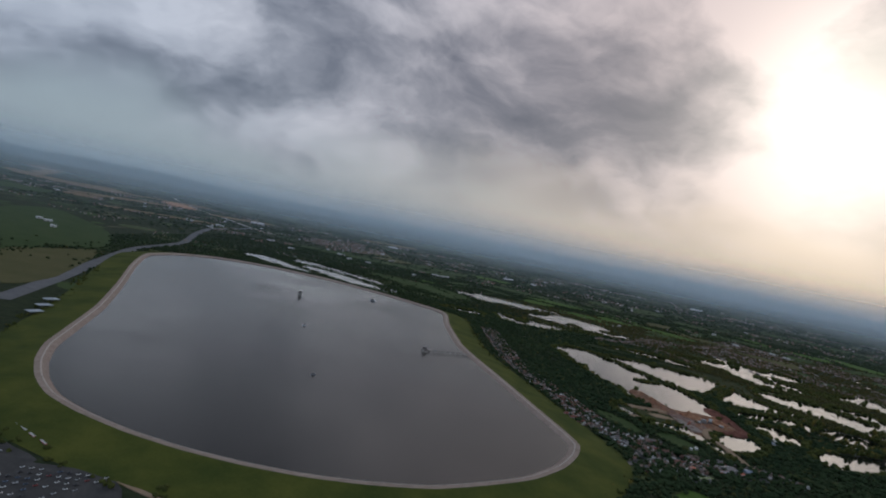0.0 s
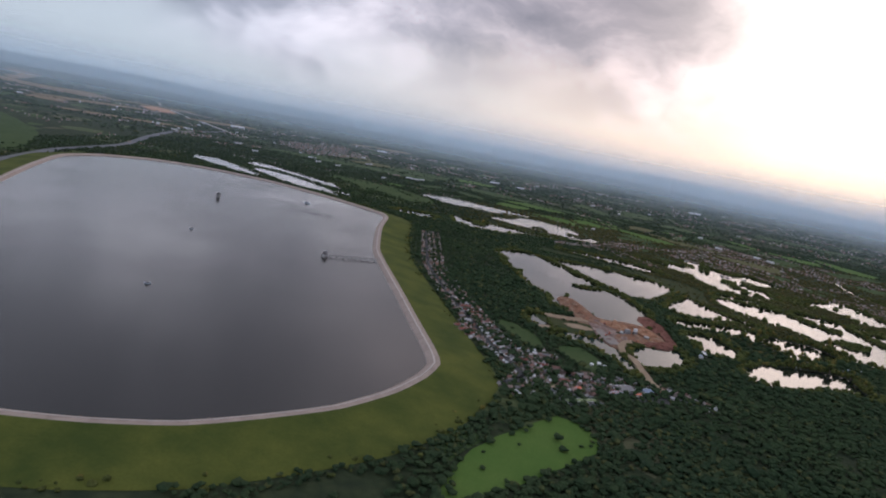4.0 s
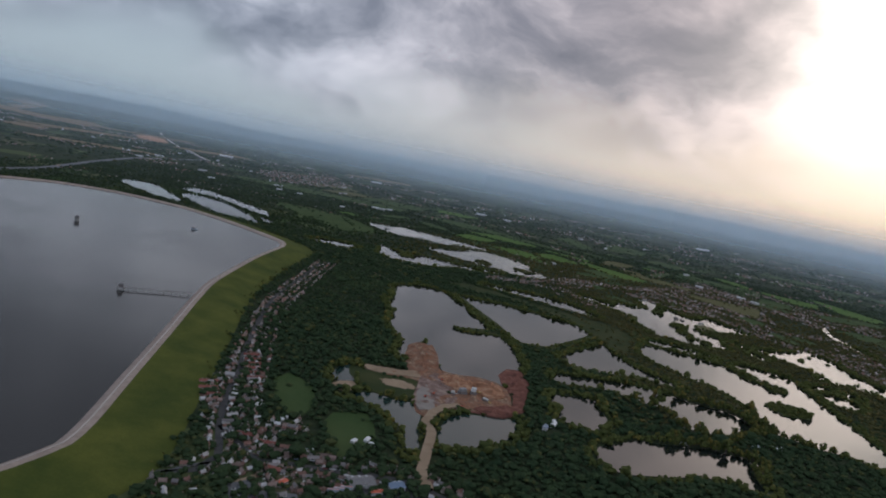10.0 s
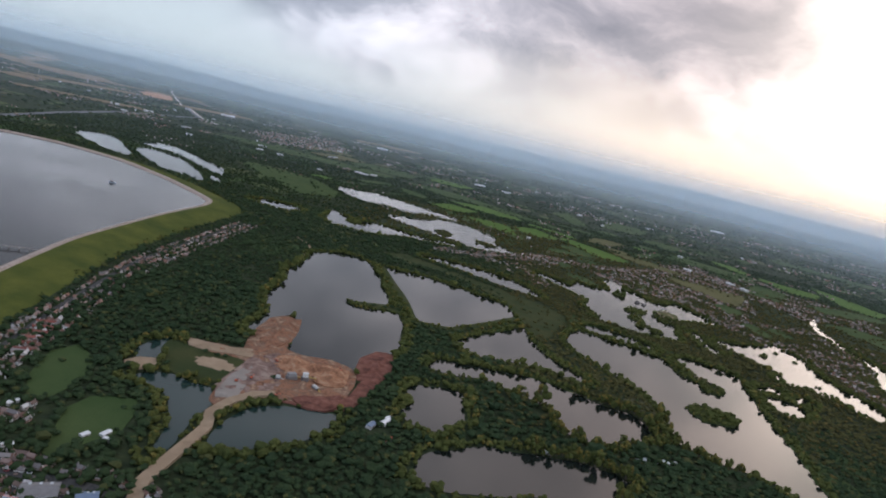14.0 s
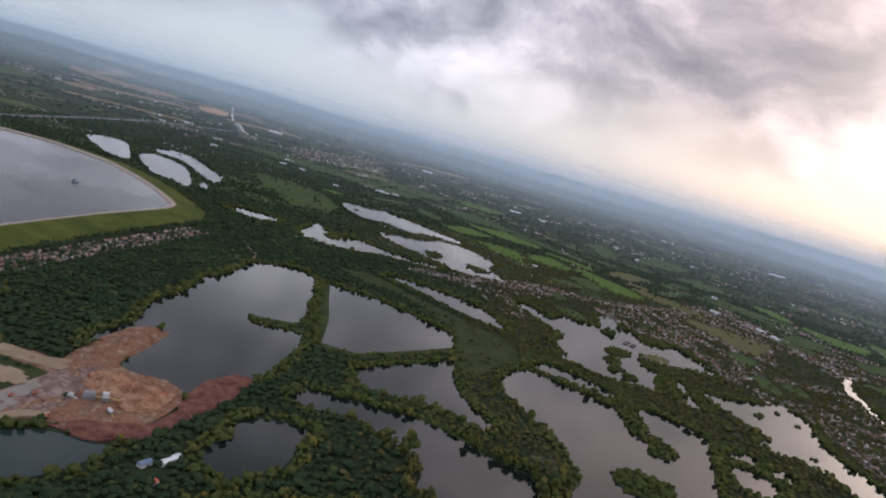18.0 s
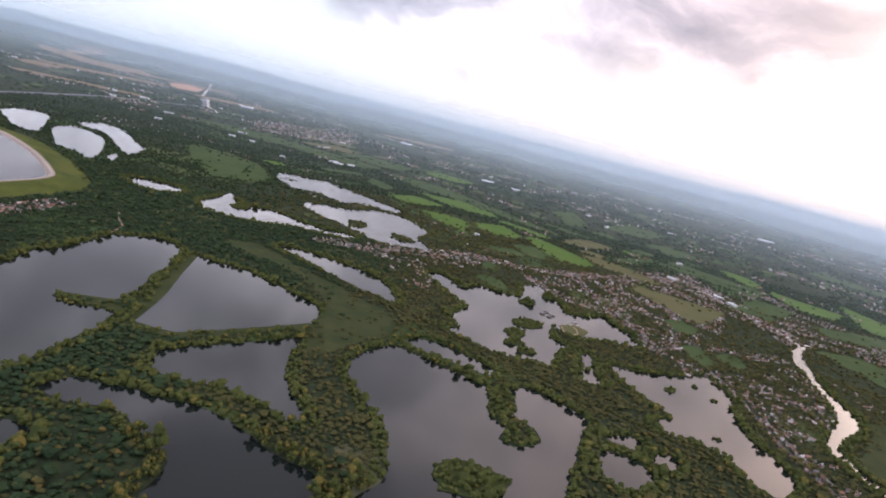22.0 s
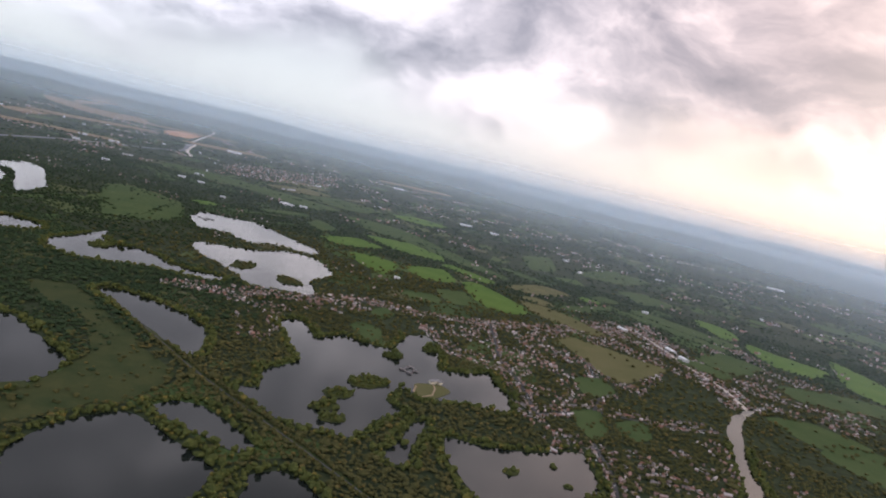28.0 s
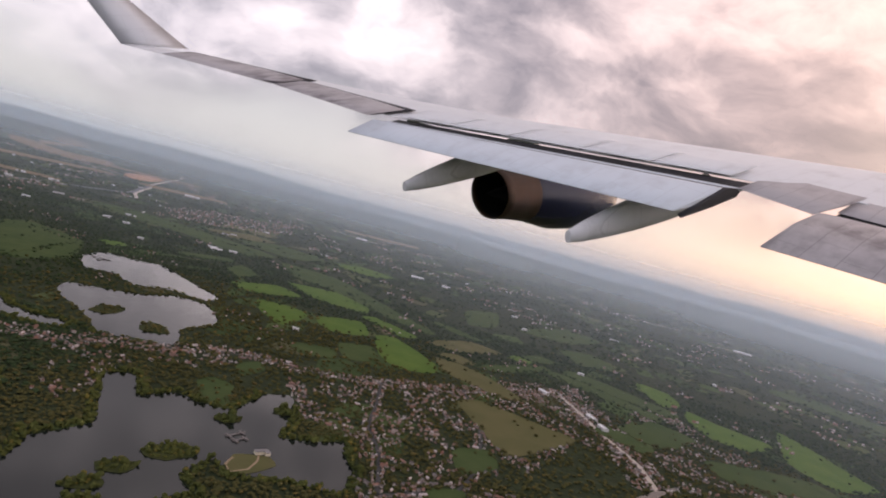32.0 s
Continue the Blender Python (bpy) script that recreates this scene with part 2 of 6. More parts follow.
def mat_sand(name, stops, scale=0.06):
    mat, n, s, _ = material(name, 0.95, spec=0.1)
    p = world_place(n)
    big = n.noise(p, scale, 7, 0.62, 0.8)
    fine = n.noise(p, 1.1, 5, 0.7)
    colour = n.ramp(n.math("ADD", n.math("MULTIPLY", big, 0.8), n.math("MULTIPLY", fine, 0.2)), stops)
    n.put(s.inputs["Base Color"], colour)
    bump(n, s, n.math("ADD", big, n.math("MULTIPLY", fine, 0.4)), 0.9, 1.2)
    return mat


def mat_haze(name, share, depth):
    """Added distance-haze shell: mostly clear, a little of it lit by sun and sky."""
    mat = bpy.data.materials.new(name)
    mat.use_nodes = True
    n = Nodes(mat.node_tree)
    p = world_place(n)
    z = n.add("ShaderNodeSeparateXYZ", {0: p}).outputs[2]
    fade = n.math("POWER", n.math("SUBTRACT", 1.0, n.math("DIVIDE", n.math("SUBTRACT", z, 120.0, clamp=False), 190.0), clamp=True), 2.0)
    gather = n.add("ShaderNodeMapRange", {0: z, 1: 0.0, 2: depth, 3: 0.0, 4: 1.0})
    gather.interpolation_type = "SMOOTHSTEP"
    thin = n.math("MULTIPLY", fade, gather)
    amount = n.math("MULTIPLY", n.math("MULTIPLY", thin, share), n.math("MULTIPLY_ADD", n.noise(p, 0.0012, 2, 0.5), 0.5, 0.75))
    # thicker toward the sun, to imitate glare in the haze
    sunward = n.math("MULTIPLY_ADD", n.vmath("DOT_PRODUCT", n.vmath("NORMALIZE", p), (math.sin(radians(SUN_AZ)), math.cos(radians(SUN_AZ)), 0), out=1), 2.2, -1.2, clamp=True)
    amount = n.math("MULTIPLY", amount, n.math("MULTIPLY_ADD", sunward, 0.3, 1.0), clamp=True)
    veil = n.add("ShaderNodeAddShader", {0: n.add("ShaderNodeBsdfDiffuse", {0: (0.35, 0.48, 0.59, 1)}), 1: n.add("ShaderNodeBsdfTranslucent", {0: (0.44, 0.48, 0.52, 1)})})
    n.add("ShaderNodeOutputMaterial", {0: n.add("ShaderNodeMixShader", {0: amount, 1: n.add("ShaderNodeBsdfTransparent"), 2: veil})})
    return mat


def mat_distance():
    """Horizon haze painted as a glowing backdrop, fading upward into the sky."""
    mat = bpy.data.materials.new("glowing_horizon_haze")
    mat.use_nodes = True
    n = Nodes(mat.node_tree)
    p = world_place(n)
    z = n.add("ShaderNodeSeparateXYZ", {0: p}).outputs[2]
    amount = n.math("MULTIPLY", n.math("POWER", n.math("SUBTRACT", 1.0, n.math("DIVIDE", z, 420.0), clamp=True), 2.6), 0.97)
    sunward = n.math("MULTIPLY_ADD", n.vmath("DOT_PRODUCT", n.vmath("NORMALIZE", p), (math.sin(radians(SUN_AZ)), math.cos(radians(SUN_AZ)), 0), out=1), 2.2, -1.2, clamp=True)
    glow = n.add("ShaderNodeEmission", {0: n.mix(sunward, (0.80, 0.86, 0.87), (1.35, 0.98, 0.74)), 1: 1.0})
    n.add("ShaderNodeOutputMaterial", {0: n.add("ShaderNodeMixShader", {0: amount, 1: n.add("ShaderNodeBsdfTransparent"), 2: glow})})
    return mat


GROUND = mat_ground()
WATER = mat_water("lake_water", (0.009, 0.012, 0.011), 0.06)
RES_WATER = mat_water("reservoir_water", (0.018, 0.017, 0.016), 0.14, 1.27)
RIVER = mat_water("river_water", (0.020, 0.022, 0.018), 0.05)
BANK_GRASS = mat_grass("embankment_grass", (0.060, 0.084, 0.018), (0.140, 0.150, 0.030), 0.035)
ROUGH_GRASS = mat_grass("rough_grass", (0.036, 0.056, 0.020), (0.078, 0.082, 0.030), 0.05)
BRIGHT_GRASS = mat_grass("bright_pasture", (0.085, 0.160, 0.030), (0.125, 0.195, 0.042), 0.03)
DULL_GRASS = mat_grass("dull_pasture", (0.055, 0.092, 0.030), (0.085, 0.118, 0.042), 0.03)
DRY_GRASS = mat_grass("dry_pasture", (0.120, 0.122, 0.050), (0.160, 0.146, 0.066), 0.03)
STUBBLE = mat_grass("stubble_field", (0.240, 0.170, 0.095), (0.300, 0.215, 0.130), 0.02)
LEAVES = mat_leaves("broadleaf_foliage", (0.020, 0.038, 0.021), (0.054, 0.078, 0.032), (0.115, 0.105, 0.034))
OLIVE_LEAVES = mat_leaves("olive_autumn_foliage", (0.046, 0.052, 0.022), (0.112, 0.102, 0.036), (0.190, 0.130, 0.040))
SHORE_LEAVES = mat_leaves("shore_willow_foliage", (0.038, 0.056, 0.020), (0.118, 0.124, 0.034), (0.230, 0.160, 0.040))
BARK = mat_varied("tree_bark", [(0.09, 0.07, 0.05), (0.12, 0.095, 0.07)], 0.95, 0.4)
ROOFS = mat_varied("roof_tiles", [(0.26, 0.13, 0.095), (0.20, 0.12, 0.10), (0.16, 0.13, 0.12), (0.32, 0.18, 0.14), (0.22, 0.19, 0.18), (0.36, 0.27, 0.24), (0.17, 0.15, 0.145), (0.36, 0.26, 0.23), (0.58, 0.50, 0.48)], 0.8, 0.3)
WALLS = mat_varied("house_walls", [(0.42, 0.36, 0.32), (0.32, 0.20, 0.16), (0.56, 0.51, 0.48), (0.28, 0.18, 0.14), (0.38, 0.28, 0.23)], 0.85, 0.25)
SHEDS = mat_varied("metal_sheds", [(0.66, 0.68, 0.70), (0.80, 0.80, 0.80), (0.45, 0.50, 0.56), (0.58, 0.56, 0.54)], 0.5, 0.25, spec=0.4)
ASPHALT = mat_sand("worn_asphalt", [(0.3, (0.055, 0.055, 0.056)), (0.6, (0.10, 0.098, 0.095))], 0.1)
CREST = mat_sand("pale_concrete", [(0.3, (0.48, 0.42, 0.36)), (0.65, (0.64, 0.56, 0.49))], 0.12)
STONE = mat_sand("stone_pitching", [(0.3, (0.30, 0.24, 0.20)), (0.65, (0.46, 0.37, 0.31))], 0.2)
QUARRY = mat_sand("quarry_sand", [(0.30, (0.060, 0.038, 0.028)), (0.40, (0.17, 0.090, 0.058)), (0.47, (0.32, 0.165, 0.098)), (0.53, (0.18, 0.11, 0.078)), (0.60, (0.40, 0.27, 0.175)), (0.68, (0.22, 0.14, 0.10))], 0.16)
RED_SPOIL = mat_sand("red_spoil", [(0.36, (0.10, 0.045, 0.036)), (0.5, (0.19, 0.085, 0.062)), (0.66, (0.28, 0.135, 0.10))], 0.2)
ORANGE_EARTH = mat_sand("orange_earth", [(0.3, (0.36, 0.18, 0.10)), (0.7, (0.55, 0.33, 0.20))], 0.02)
TRACK = mat_sand("sandy_track", [(0.3, (0.27, 0.195, 0.125)), (0.7, (0.42, 0.32, 0.22))], 0.1)
PLANT = mat_varied("painted_plant", [(0.62, 0.62, 0.58), (0.55, 0.40, 0.10), (0.70, 0.70, 0.68), (0.30, 0.30, 0.30)], 0.6, 0.4, per_island=False)
CAR_PAINT = mat_varied("car_paint", [(0.75, 0.75, 0.75), (0.55, 0.56, 0.58), (0.05, 0.05, 0.06), (0.30, 0.05, 0.05), (0.80, 0.80, 0.78), (0.10, 0.14, 0.22)], 0.35, 0.15, per_island=False, spec=0.5)
COACH_PAINT = mat_varied("red_and_white_coach_paint", [(0.45, 0.07, 0.06), (0.70, 0.68, 0.66), (0.50, 0.10, 0.08)], 0.4, 0.2, per_island=False, spec=0.5)
BLUE_ROOF = mat_varied("blue_grey_sheet_roof", [(0.16, 0.22, 0.32)], 0.5, 0.3, spec=0.4)
GREY_ROOF = mat_varied("grey_sheet_roof", [(0.22, 0.21, 0.21)], 0.6, 0.4, spec=0.3)
ORANGE = mat_varied("orange_red_paint", [(0.55, 0.13, 0.07)], 0.5, 0.2)
TYRE = mat_varied("black_rubber", [(0.02, 0.02, 0.02)], 0.9, 0.2)
GLASSHOUSE = mat_varied("whitened_glass", [(0.55, 0.58, 0.60)], 0.3, 0.2, spec=0.6)
PALE_WALL = mat_varied("pale_rendered_wall", [(0.66, 0.58, 0.44)], 0.85, 0.2)
STEEL = mat_varied("weathered_steel", [(0.20, 0.18, 0.17)], 0.6, 0.4)
CONCRETE = mat_varied("weathered_concrete", [(0.36, 0.34, 0.32)], 0.85, 0.4)


# ---------------------------------------------------------------- mesh helpers
def mesh_from(name, verts, faces, mats, indices=None, smooth=False):
    me = bpy.data.meshes.new(name)
    me.from_pydata(verts, [], faces)
    for m in mats if isinstance(mats, (list, tuple)) else [mats]:
        me.materials.append(m)
    if indices is not None:
        me.polygons.foreach_set("material_index", np.asarray(indices, dtype=np.int32))
    if smooth:
        me.polygons.foreach_set("use_smooth", np.ones(len(me.polygons), dtype=bool))
    me.update()
    return me


def big_mesh(name, verts, tris, mat, smooth=False):
    """A mesh out of arrays of vertices and triangles."""
    me = bpy.data.meshes.new(name)
    verts, tris = np.asarray(verts, np.float32), np.asarray(tris, np.int32)
    me.vertices.add(len(verts))
    me.vertices.foreach_set("co", verts.ravel())
    me.loops.add(tris.size)
    me.loops.foreach_set("vertex_index", tris.ravel())
    me.polygons.add(len(tris))
    me.polygons.foreach_set("loop_start", np.arange(0, tris.size, 3, dtype=np.int32))
    me.polygons.foreach_set("use_smooth", np.full(len(tris), smooth))
    me.materials.append(mat)
    me.update(calc_edges=True)
    return me


def part(name, bm, mat, parent, label=""):
    """Links a bmesh as one mesh object under a thing or a part."""
    me = bpy.data.meshes.new(name)
    bm.to_mesh(me)
    bm.free()
    me.materials.append(mat)
    ob = new(name, me)
    ob.parent = parent
    return tagged(ob, label)


def box(bm, sx, sy, sz, x=0.0, y=0.0, z=0.0, turn=0.0, bevel=0.0):
    made = bmesh.ops.create_cube(bm, size=1.0, matrix=pose(x, y, z, 0, 0, turn) @ Matrix.Diagonal((sx, sy, sz, 1)))
    if bevel:
        edges = {e for v in made["verts"] for e in v.link_edges}
        bmesh.ops.bevel(bm, geom=list(edges), offset=bevel, segments=1, affect="EDGES")
    return bm


def tube(bm, r1, r2, depth, x=0.0, y=0.0, z=0.0, sides=8, rx=0.0, ry=0.0, rz=0.0):
    bmesh.ops.create_cone(bm, cap_ends=True, segments=sides, radius1=r1, radius2=r2, depth=depth, matrix=pose(x, y, z, rx, ry, rz))
    return bm


def smooth_loop(points, step=6.0, wobble=0.0, seed=0, closed=True):
    """A rounded outline through corner points, with an uneven edge."""
    p = np.array(points, float)
    count = len(p)
    out = []
    for k in range(count if closed else count - 1):
        a, b, c, d = (p[(k + o) % count] if closed else p[min(max(k + o, 0), count - 1)] for o in (-1, 0, 1, 2))
        pieces = max(1, int(np.linalg.norm(c - b) / step))
        for j in range(pieces):
            t = j / pieces
            q = 0.5 * (2 * b + (c - a) * t + (2 * a - 5 * b + 4 * c - d) * t * t + (3 * b - a - 3 * c + d) * t**3)
            q = 0.6 * q + 0.4 * (b + (c - b) * t)
            if wobble:
                v = noise.noise_vector((q[0] * 0.08 + seed, q[1] * 0.08, 0.3)) + 0.6 * noise.noise_vector((q[0] * 0.23, q[1] * 0.23 + seed, 1.7))
                q = q + wobble * np.array((v.x, v.y))
            out.append(q)
    if not closed:
        out.append(p[-1])
    return np.array(out)


def inside(x, y, loop):
    """Which of the points (arrays) lie in an outline."""
    hit = np.zeros(x.shape, bool)
    lo, hi = loop.min(0), loop.max(0)
    near = (x >= lo[0]) & (x <= hi[0]) & (y >= lo[1]) & (y <= hi[1])
    xs, ys = x[near], y[near]
    found = np.zeros(xs.shape, bool)
    for (x1, y1), (x2, y2) in zip(loop, np.roll(loop, -1, 0)):
        if y1 == y2:
            continue
        found ^= ((y1 > ys) != (y2 > ys)) & (xs < (x2 - x1) * (ys - y1) / (y2 - y1) + x1)
    hit[near] = found
    return hit


def land(x, y):
    """The height of the ground: level round the lakes, low hills far off."""
    far = np.hypot(np.asarray(x, float) - 350, np.asarray(y, float) - 500)
    up = 112 * np.clip((far - 2900) / 1550, 0, 1) ** 1.3
    return np.where(far > 4450, 112 - 0.25 * (far - 4450), up)


def flat_sheet(name, loop, z, mat, label, category, kind="structure", skirt=0.0):
    """A level sheet in an outline, with a small edge down to the ground."""
    from mathutils.geometry import tessellate_polygon
    ring = [Vector((x, y, z + float(land(x, y)))) for x, y in loop]
    faces = [tuple(t) for t in tessellate_polygon([ring])]
    area = sum(a.x * b.y - b.x * a.y for a, b in zip(ring, ring[1:] + ring[:1]))
    verts = [tuple(v) for v in ring]
    fixed = []
    for a, b, c in faces:
        cross = (ring[b] - ring[a]).cross(ring[c] - ring[a]).z
        fixed.append((a, b, c) if cross > 0 else (a, c, b))
    if skirt:
        count = len(verts)
        verts += [(x, y, z + float(land(x, y)) - skirt) for x, y in loop]
        for k in range(count):
            j = (k + 1) % count
            quad = (k, count + k, count + j, j)
            fixed.append(quad if area > 0 else quad[::-1])
    ob = new(name, mesh_from(name, verts, fixed, mat))
    return tagged(ob, label, category, kind=kind)


def ribbon(name, line, width, z, mat, label, category):
    """A road or stream along a line; the width may change along it."""
    line = smooth_loop(line, 8.0, closed=False)
    ahead = np.gradient(line, axis=0)
    ahead /= np.linalg.norm(ahead, axis=1)[:, None] + 1e-9
    across = np.stack([-ahead[:, 1], ahead[:, 0]], 1)
    half = np.interp(np.linspace(0, 1, len(line)), np.linspace(0, 1, len(width)), width)[:, None] / 2
    left, right = line + across * half, line - across * half
    loop = np.concatenate([left, right[::-1]])
    verts = [(x, y, z + float(land(x, y))) for x, y in left] + [(x, y, z + float(land(x, y))) for x, y in right]
    count = len(line)
    faces = [(k, count + k, count + k + 1, k + 1) for k in range(count - 1)]
    verts += [(x, y, -0.3) for x, y in left] + [(x, y, -0.3) for x, y in right]
    faces += [(2 * count + k, k, k + 1, 2 * count + k + 1) for k in range(count - 1)]
    faces += [(count + k, 3 * count + k, 3 * count + k + 1, count + k + 1) for k in range(count - 1)]
    ob = new(name, mesh_from(name, verts, faces, mat))
    tagged(ob, label, category, kind="structure")
    return loop, line


# ---------------------------------------------------------------- the ground
def build_ground():
    """One sheet out to the horizon, level near the lakes and rolling far away."""
    xs = np.unique(np.concatenate([np.linspace(-4900, -1500, 30), np.linspace(-1500, 2000, 26), np.linspace(2000, 5600, 30)]))
    ys = np.unique(np.concatenate([np.linspace(-3600, 0, 14), np.linspace(0, 1800, 16), np.linspace(1800, 5300, 44)]))
    verts = []
    for y in ys:
        for x in xs:
            hill = noise.fractal((x / 900, y / 900, 2.0), 1.0, 2.0, 4)
            base = float(land(x, y))
            verts.append((x, y, base + min(base * 0.3, 14.0) * max(-1.0, min(1.0, hill))))
    w = len(xs)
    faces = [(j * w + i, j * w + i + 1, (j + 1) * w + i + 1, (j + 1) * w + i) for j in range(len(ys) - 1) for i in range(w - 1)]
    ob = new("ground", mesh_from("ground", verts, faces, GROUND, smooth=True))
    tagged(ob, "dark green wooded countryside reaching the horizon", "ground", kind="structure")


build_ground()

# outlines that keep trees and houses off
WATERS, OPEN, ROADS, BARE = [], [], [], []


def lake(label, points, wobble=1.6, z=0.20, mat=WATER, name="lake"):
    loop = smooth_loop(points, 5.0, wobble, len(WATERS))
    WATERS.append(loop)
    flat_sheet(name, loop, z, mat, label, "lake", skirt=0.5)
    return loop


def field(label, points, mat, z=0.10, wobble=0.8):
    loop = smooth_loop(points, 8.0, wobble, len(OPEN) + 50)
    OPEN.append(loop)
    flat_sheet("field", loop, z + 0.006 * len(OPEN), mat, label, "field", skirt=0.3 + 0.006 * len(OPEN))
    return loop


# ---------------------------------------------------------------- reservoir
RES = smooth_loop([(-377, 812), (-368, 885), (-328, 940), (-262, 962), (-172, 952), (-92, 914), (-40, 880), (-3, 851), (8, 822), (12, 735), (25, 620), (38, 564), (58, 490), (75, 425),
                   (87, 380), (90, 362), (85, 343), (74, 320), (56, 296), (33, 277), (11, 262), (-14, 253), (-38, 248), (-62, 247), (-86, 249), (-112, 255), (-137, 265), (-157, 277),
                   (-174, 295), (-190, 319), (-204, 348), (-217, 388), (-242, 464), (-283, 568), (-339, 702)], 7.0)


def offset_loop(loop, distance):
    ahead = np.roll(loop, -2, 0) - np.roll(loop, 2, 0)
    ahead /= np.linalg.norm(ahead, axis=1)[:, None]
    side = np.stack([ahead[:, 1], -ahead[:, 0]], 1)
    area = np.sum(loop[:, 0] * np.roll(loop[:, 1], -1) - np.roll(loop[:, 0], -1) * loop[:, 1])
    return loop + side * distance * (1 if area > 0 else -1)

RES = offset_loop(RES, -2.2)


def ring_band(name, inner, z1, outer, z2, mat, label, category, rows=1):
    verts, faces, count = [], [], len(inner)
    for r in range(rows + 1):
        t = r / rows
        for a, b in zip(inner, outer):
            q = a + (b - a) * t
            uneven = 0.25 * noise.noise((q[0] * 0.05, q[1] * 0.05, 3.0)) if 0 < r < rows else 0.0
            verts.append((q[0], q[1], z1 + (z2 - z1) * t + uneven))
    for r in range(rows):
        for k in range(count):
            j = (k + 1) % count
            faces.append((r * count + k, r * count + j, (r + 1) * count + j, (r + 1) * count + k))
    me = mesh_from(name, verts, faces, mat)
    if me.polygons[0].normal.z < 0:
        me.flip_normals()
    return tagged(new(name, me), label, category, kind="structure")


RES_Z = 3.0
flat_sheet("reservoir_water", RES, RES_Z, RES_WATER, "calm grey reservoir water reflecting the evening clouds", "water")
RES_KERB, RES_ROAD_IN, RES_ROAD_OUT = offset_loop(RES, 3.2), offset_loop(RES, 4.0), offset_loop(RES, 6.6)
RES_TOE = offset_loop(RES, 36.0)
ring_band("stone_revetment", offset_loop(RES, -0.5), RES_Z - 0.3, RES_KERB, RES_Z + 1.5, STONE, "brownish stone slope at the reservoir edge", "revetment")
ring_band("wave_wall", RES_KERB, RES_Z + 1.5, RES_ROAD_IN, RES_Z + 1.6, CREST, "pale concrete wave wall along the reservoir crest", "wall")
ring_band("crest_road", RES_ROAD_IN, RES_Z + 1.55, RES_ROAD_OUT, RES_Z + 1.5, STONE, "worn track along the top of the embankment", "track")
ring_band("grass_embankment", RES_ROAD_OUT, RES_Z + 1.5, RES_TOE, 0.12, BANK_GRASS, "bright green grass embankment round the reservoir", "embankment", 6)
WATERS.append(RES)
OPEN.append(RES_TOE)

# ---------------------------------------------------------------- lakes
lake("large grey gravel pit lake beside the quarry", [(144, 763), (155, 776), (166, 789), (190, 779), (205, 751), (219, 714), (231, 682), (234, 667), (219, 658), (208, 651), (217, 643),
      (233, 648), (245, 652), (254, 628), (255, 608), (259, 592), (257, 572), (250, 544), (246, 536), (239, 539), (221, 536), (213, 534), (208, 542), (196, 587), (189, 591), (187, 570),
      (183, 548), (178, 555), (176, 589), (162, 620), (160, 652), (148, 695), (151, 704), (150, 725)])
lake("grey lake between grassy dykes", [(204, 774), (220, 777), (249, 779), (282, 769), (318, 754), (326, 722), (305, 687), (281, 653), (260, 650), (240, 689), (221, 731)], 1.0)
lake("narrow grey lake below a straight dyke", [(290, 631), (308, 660), (332, 700), (339, 673), (348, 651), (360, 635), (376, 618), (370, 612), (350, 619), (331, 618), (313, 613), (300, 612)], 1.0)
lake("long dark lake between rows of trees", [(280, 570), (283, 585), (300, 590), (317, 593), (340, 598), (360, 593), (380, 586), (396, 583), (402, 574), (404, 553), (387, 544), (377, 529),
      (365, 530), (356, 534), (351, 557), (339, 564), (321, 573), (308, 574), (296, 568)])
lake("small dark lake in woodland", [(275, 527), (276, 539), (286, 544), (298, 547), (304, 545), (304, 533), (307, 513), (299, 500), (295, 493), (282, 499), (277, 508), (280, 520)])
lake("dark oval lake edged with trees", [(292, 465), (295, 475), (316, 495), (332, 498), (355, 505), (377, 505), (383, 500), (374, 485), (374, 464), (364, 466), (360, 471), (345, 466), (320, 456), (304, 450), (292, 453)])
lake("large dark lake with a wooded island and a curving spit", [(370, 720), (377, 733), (389, 733), (408, 728), (429, 723), (440, 720), (443, 710), (446, 697), (447, 687), (452, 682), (457, 680),
      (459, 673), (457, 663), (465, 660), (473, 667), (477, 675), (474, 685), (467, 691), (460, 693), (460, 704), (458, 716), (452, 723), (455, 729), (462, 737), (473, 737), (486, 730), (497, 723), (500, 716),
      (498, 709), (497, 697), (495, 670), (493, 650), (492, 600), (488, 550), (484, 519), (470, 511), (468, 535), (457, 546), (436, 550), (419, 560), (415, 575), (421, 595),
      (415, 618), (404, 641), (391, 652), (370, 678), (366, 700)], 1.0)
lake("thin strip of water behind trees", [(381, 747), (384, 759), (398, 764), (418, 758), (433, 752), (441, 747), (439, 738), (427, 737), (408, 740), (389, 742)], 0.8)
lake("small pond among yellowing trees", [(510, 707), (516, 714), (524, 719), (529, 716), (527, 707), (522, 700), (515, 701)], 0.6)
lake("dark pond among yellowing trees", [(507, 674), (505, 684), (510, 691), (519, 692), (526, 690), (532, 682), (533, 672), (520, 658), (509, 664)], 0.6)
lake("small round pond beside the lane", [(534, 698), (537, 707), (544, 711), (548, 707), (547, 699), (541, 692), (537, 693)], 0.5)
lake("large pale lake dotted with small islands", [(513, 830), (537, 838), (562, 854), (586, 877), (596, 853), (600, 832), (594, 824), (595, 800), (598, 775), (604, 761), (611, 745), (612, 728),
      (600, 706), (588, 706), (577, 735), (564, 742), (542, 740), (537, 745), (542, 757), (551, 767), (543, 780), (531, 795), (518, 812)])
